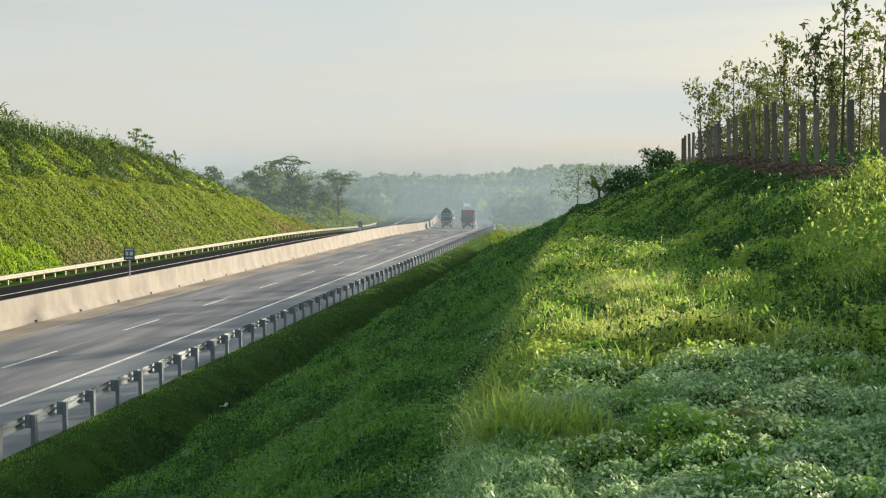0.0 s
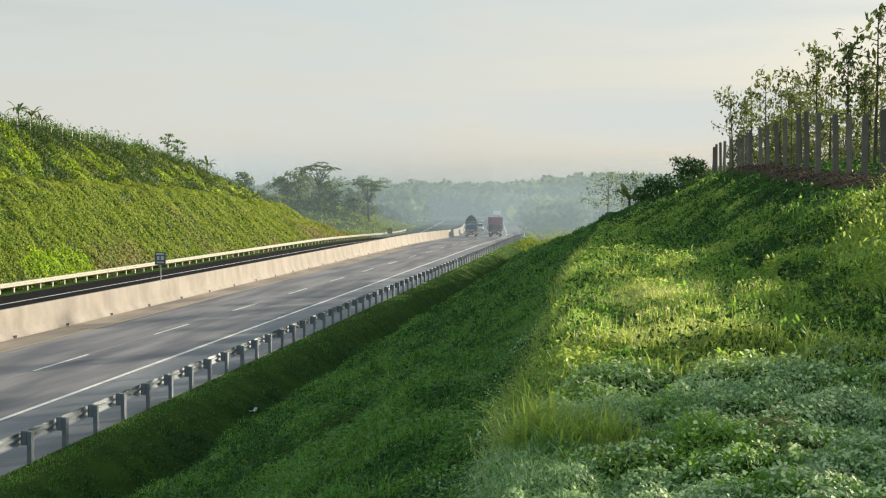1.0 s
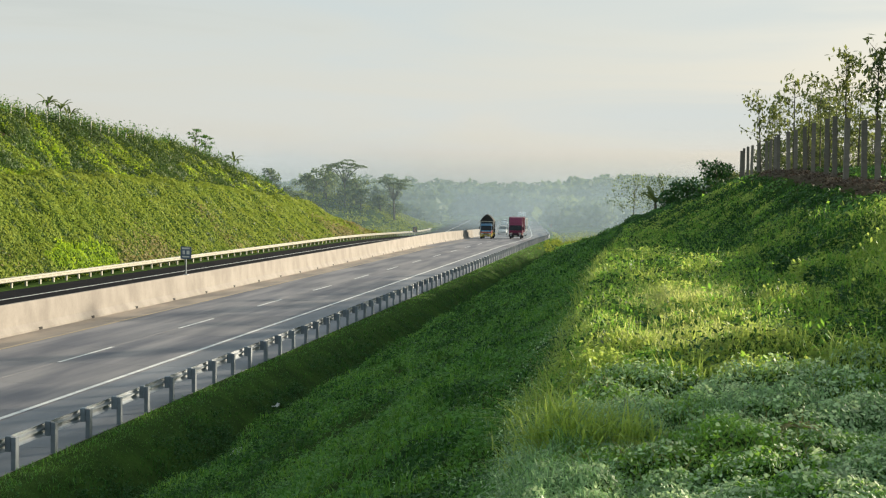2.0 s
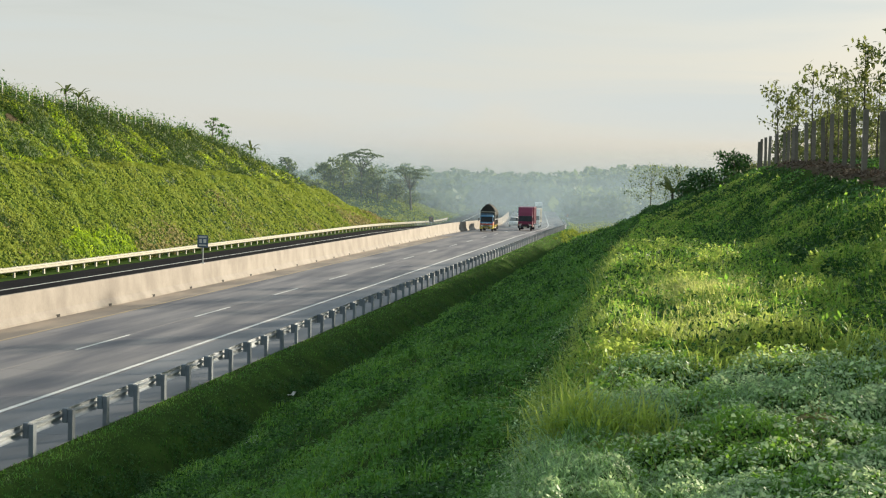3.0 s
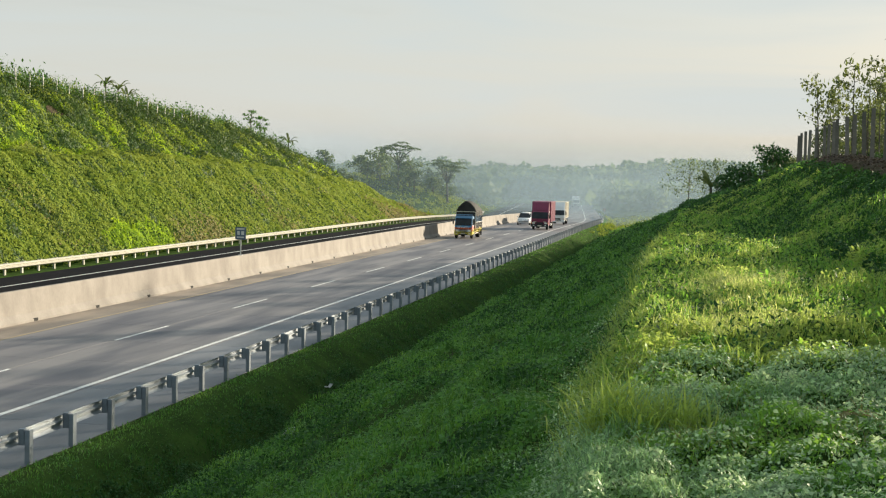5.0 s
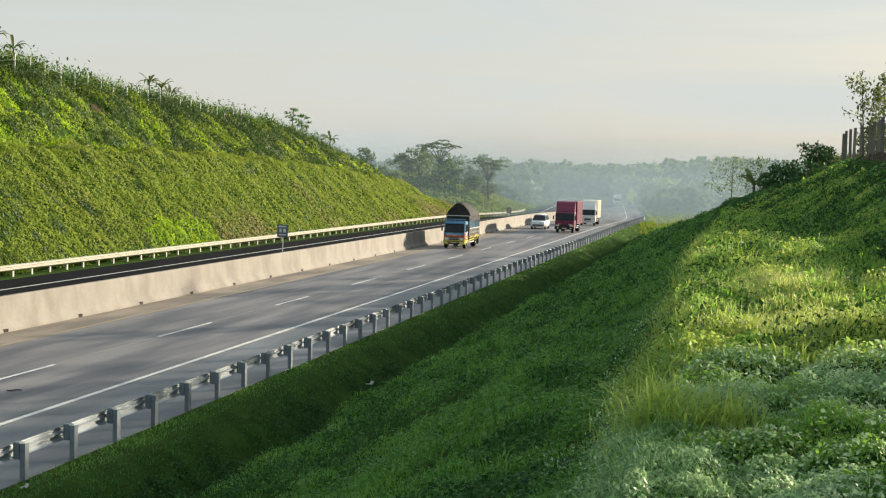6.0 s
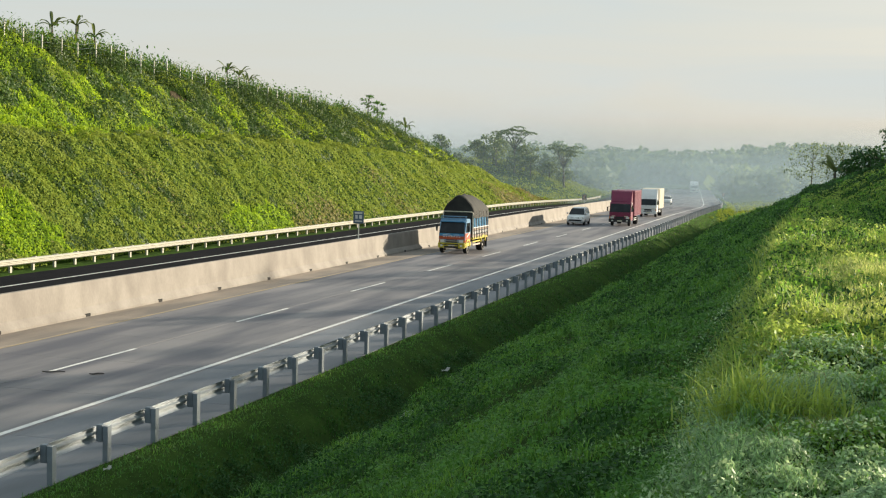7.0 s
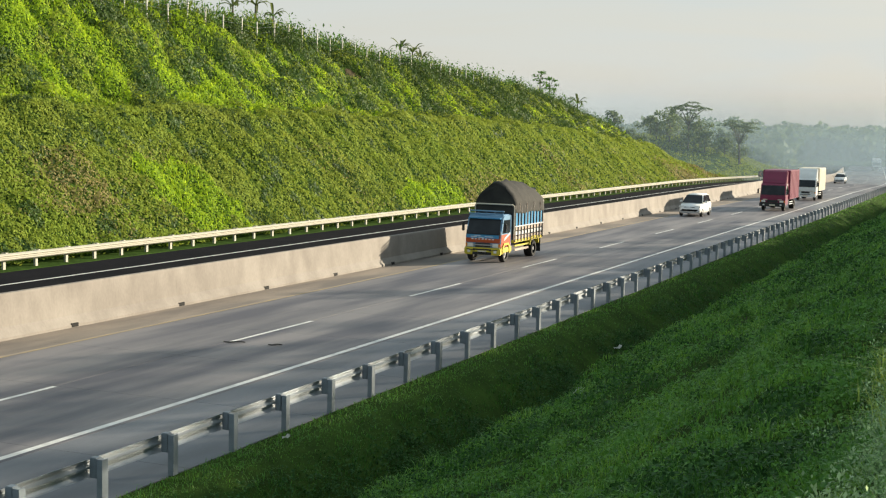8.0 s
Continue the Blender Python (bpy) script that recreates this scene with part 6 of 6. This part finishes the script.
def make_rubber(x, y, length, turn):
    bm = bmesh.new()
    rows = []
    for i in range(9):
        t = i / 8 - 0.5
        w = 0.05 * (1.1 - 2 * abs(t)) + 0.015
        rows.append([bm.verts.new((length * t, 0.03 * math.sin(5 * t) + e * w, 0.012 + 0.012 * math.sin(4 * t + 1) ** 2 + e * 0.01)) for e in (-1, 1)])
    for a, b in zip(rows, rows[1:]):
        bm.faces.new((a[0], b[0], b[1], a[1]))
    bmesh.ops.solidify(bm, geom=bm.faces[:], thickness=0.012)
    ob = part("tyre_scrap", bm, tyre_black)
    ob.matrix_basis = pose(x, y, 0.012, 0, 0, turn)
    return tagged(ob, "torn strip of black tyre rubber on the concrete", "litter")


make_rubber(-20.21, 32.51, 0.62, 20)
make_rubber(-18.97, 32.67, 0.4, 25)


def make_dry_leaf(x, y):
    root_z = float(ground_z(x, y)) + 0.16
    bm = bmesh.new()
    for k in range(5):
        arching_leaf(bm, (0, 0, 0), k * 1.3, random.uniform(0.18, 0.32), 0.06, 0.35, 0.5, 5)
    ob = part("dry_frond", bm, grass_dry)
    ob.location = (x, y, root_z)
    return tagged(ob, "curled dry brown frond lying on the grass", "dead leaf")


make_dry_leaf(0.98, 8.1)


# The clumps near y 8 stand in shade; their colour carries the sunlight.
def grow_grass_clumps(spots):
    quads = []
    rng = np.random.default_rng(200)
    for x, y, count, height in spots:
        px, py = x + rng.normal(0, 0.10, count), y + rng.normal(0, 0.10, count)
        quads.append(blades(px, py, ground_z(px, py) + 0.05, height, 0.014, 0.75, rng))
    stuff("grass_clumps", np.concatenate(quads), grass_sunlit, "tall grass clumps with sunlight put into their yellow-green", "grass")


grow_grass_clumps(((-0.46, 8.1, 130, 0.46), (-0.30, 7.9, 190, 0.34), (-0.12, 8.0, 190, 0.30), (-0.60, 8.3, 90, 0.42), (-0.75, 12.8, 60, 0.34), (-0.7, 14.6, 60, 0.36), (2.6, 12.7, 90, 0.5), (3.0, 13.4, 80, 0.5), (2.5, 15.4, 70, 0.45), (3.3, 17.0, 70, 0.5), (1.45, 7.1, 24, 0.16), (-0.05, 8.3, 70, 0.24), (-0.5, 8.9, 60, 0.22), (0.35, 10.6, 60, 0.26), (1.9, 9.4, 50, 0.2), (-0.9, 11.4, 60, 0.3), (0.9, 11.9, 50, 0.24)))


def make_bank_plants():
    """Leafy plants where the bench meets the bank, sunlight put into their bright colour."""
    rng = np.random.default_rng(21)
    n = 300
    y = rng.uniform(13.5, 24, n)
    x = np.minimum(y * rng.uniform(0.165, 0.245, n), 4.9)
    some = wave(x, y, 0.8, 73) > -0.15
    x, y = x[some], y[some]
    stuff("bank_foot_plants", clumps(x, y, rng, 80, 0.32, 0.70, 0.062), grass_sunlit, "broad-leaved plants on the foot of the bank, coloured as sunlit", "plants")
    px, py = np.repeat(x, 14) + rng.normal(0, 0.2, 14 * len(x)), np.repeat(y, 14) + rng.normal(0, 0.2, 14 * len(x))
    stuff("arching_grass", blades(px, py, ground_z(px, py) + 0.2, 0.42, 0.008, 1.2, rng), grass_sunlit, "long arching yellow-green grass among the bank plants", "grass")


make_bank_plants()


# ---- concrete slabs of the near carriageway ----
def lay_slabs():
    for x0, x1, surface in ((-25.86, -24.22, dusty_road), (-24.2, -20.46, concrete_road), (-20.44, -16.66, concrete_road), (-16.64, -13.44, concrete_shoulder)):
        bm = bmesh.new()
        box(bm, x0, x1, 0.006, 4.994, -0.018, 0.0)
        me = mesh_of("slab", bm, surface)
        for k in range(36):
            shared("slab", me, road_near, pose(0, -20 + 5.0 * k, 0))


lay_slabs()


motions()
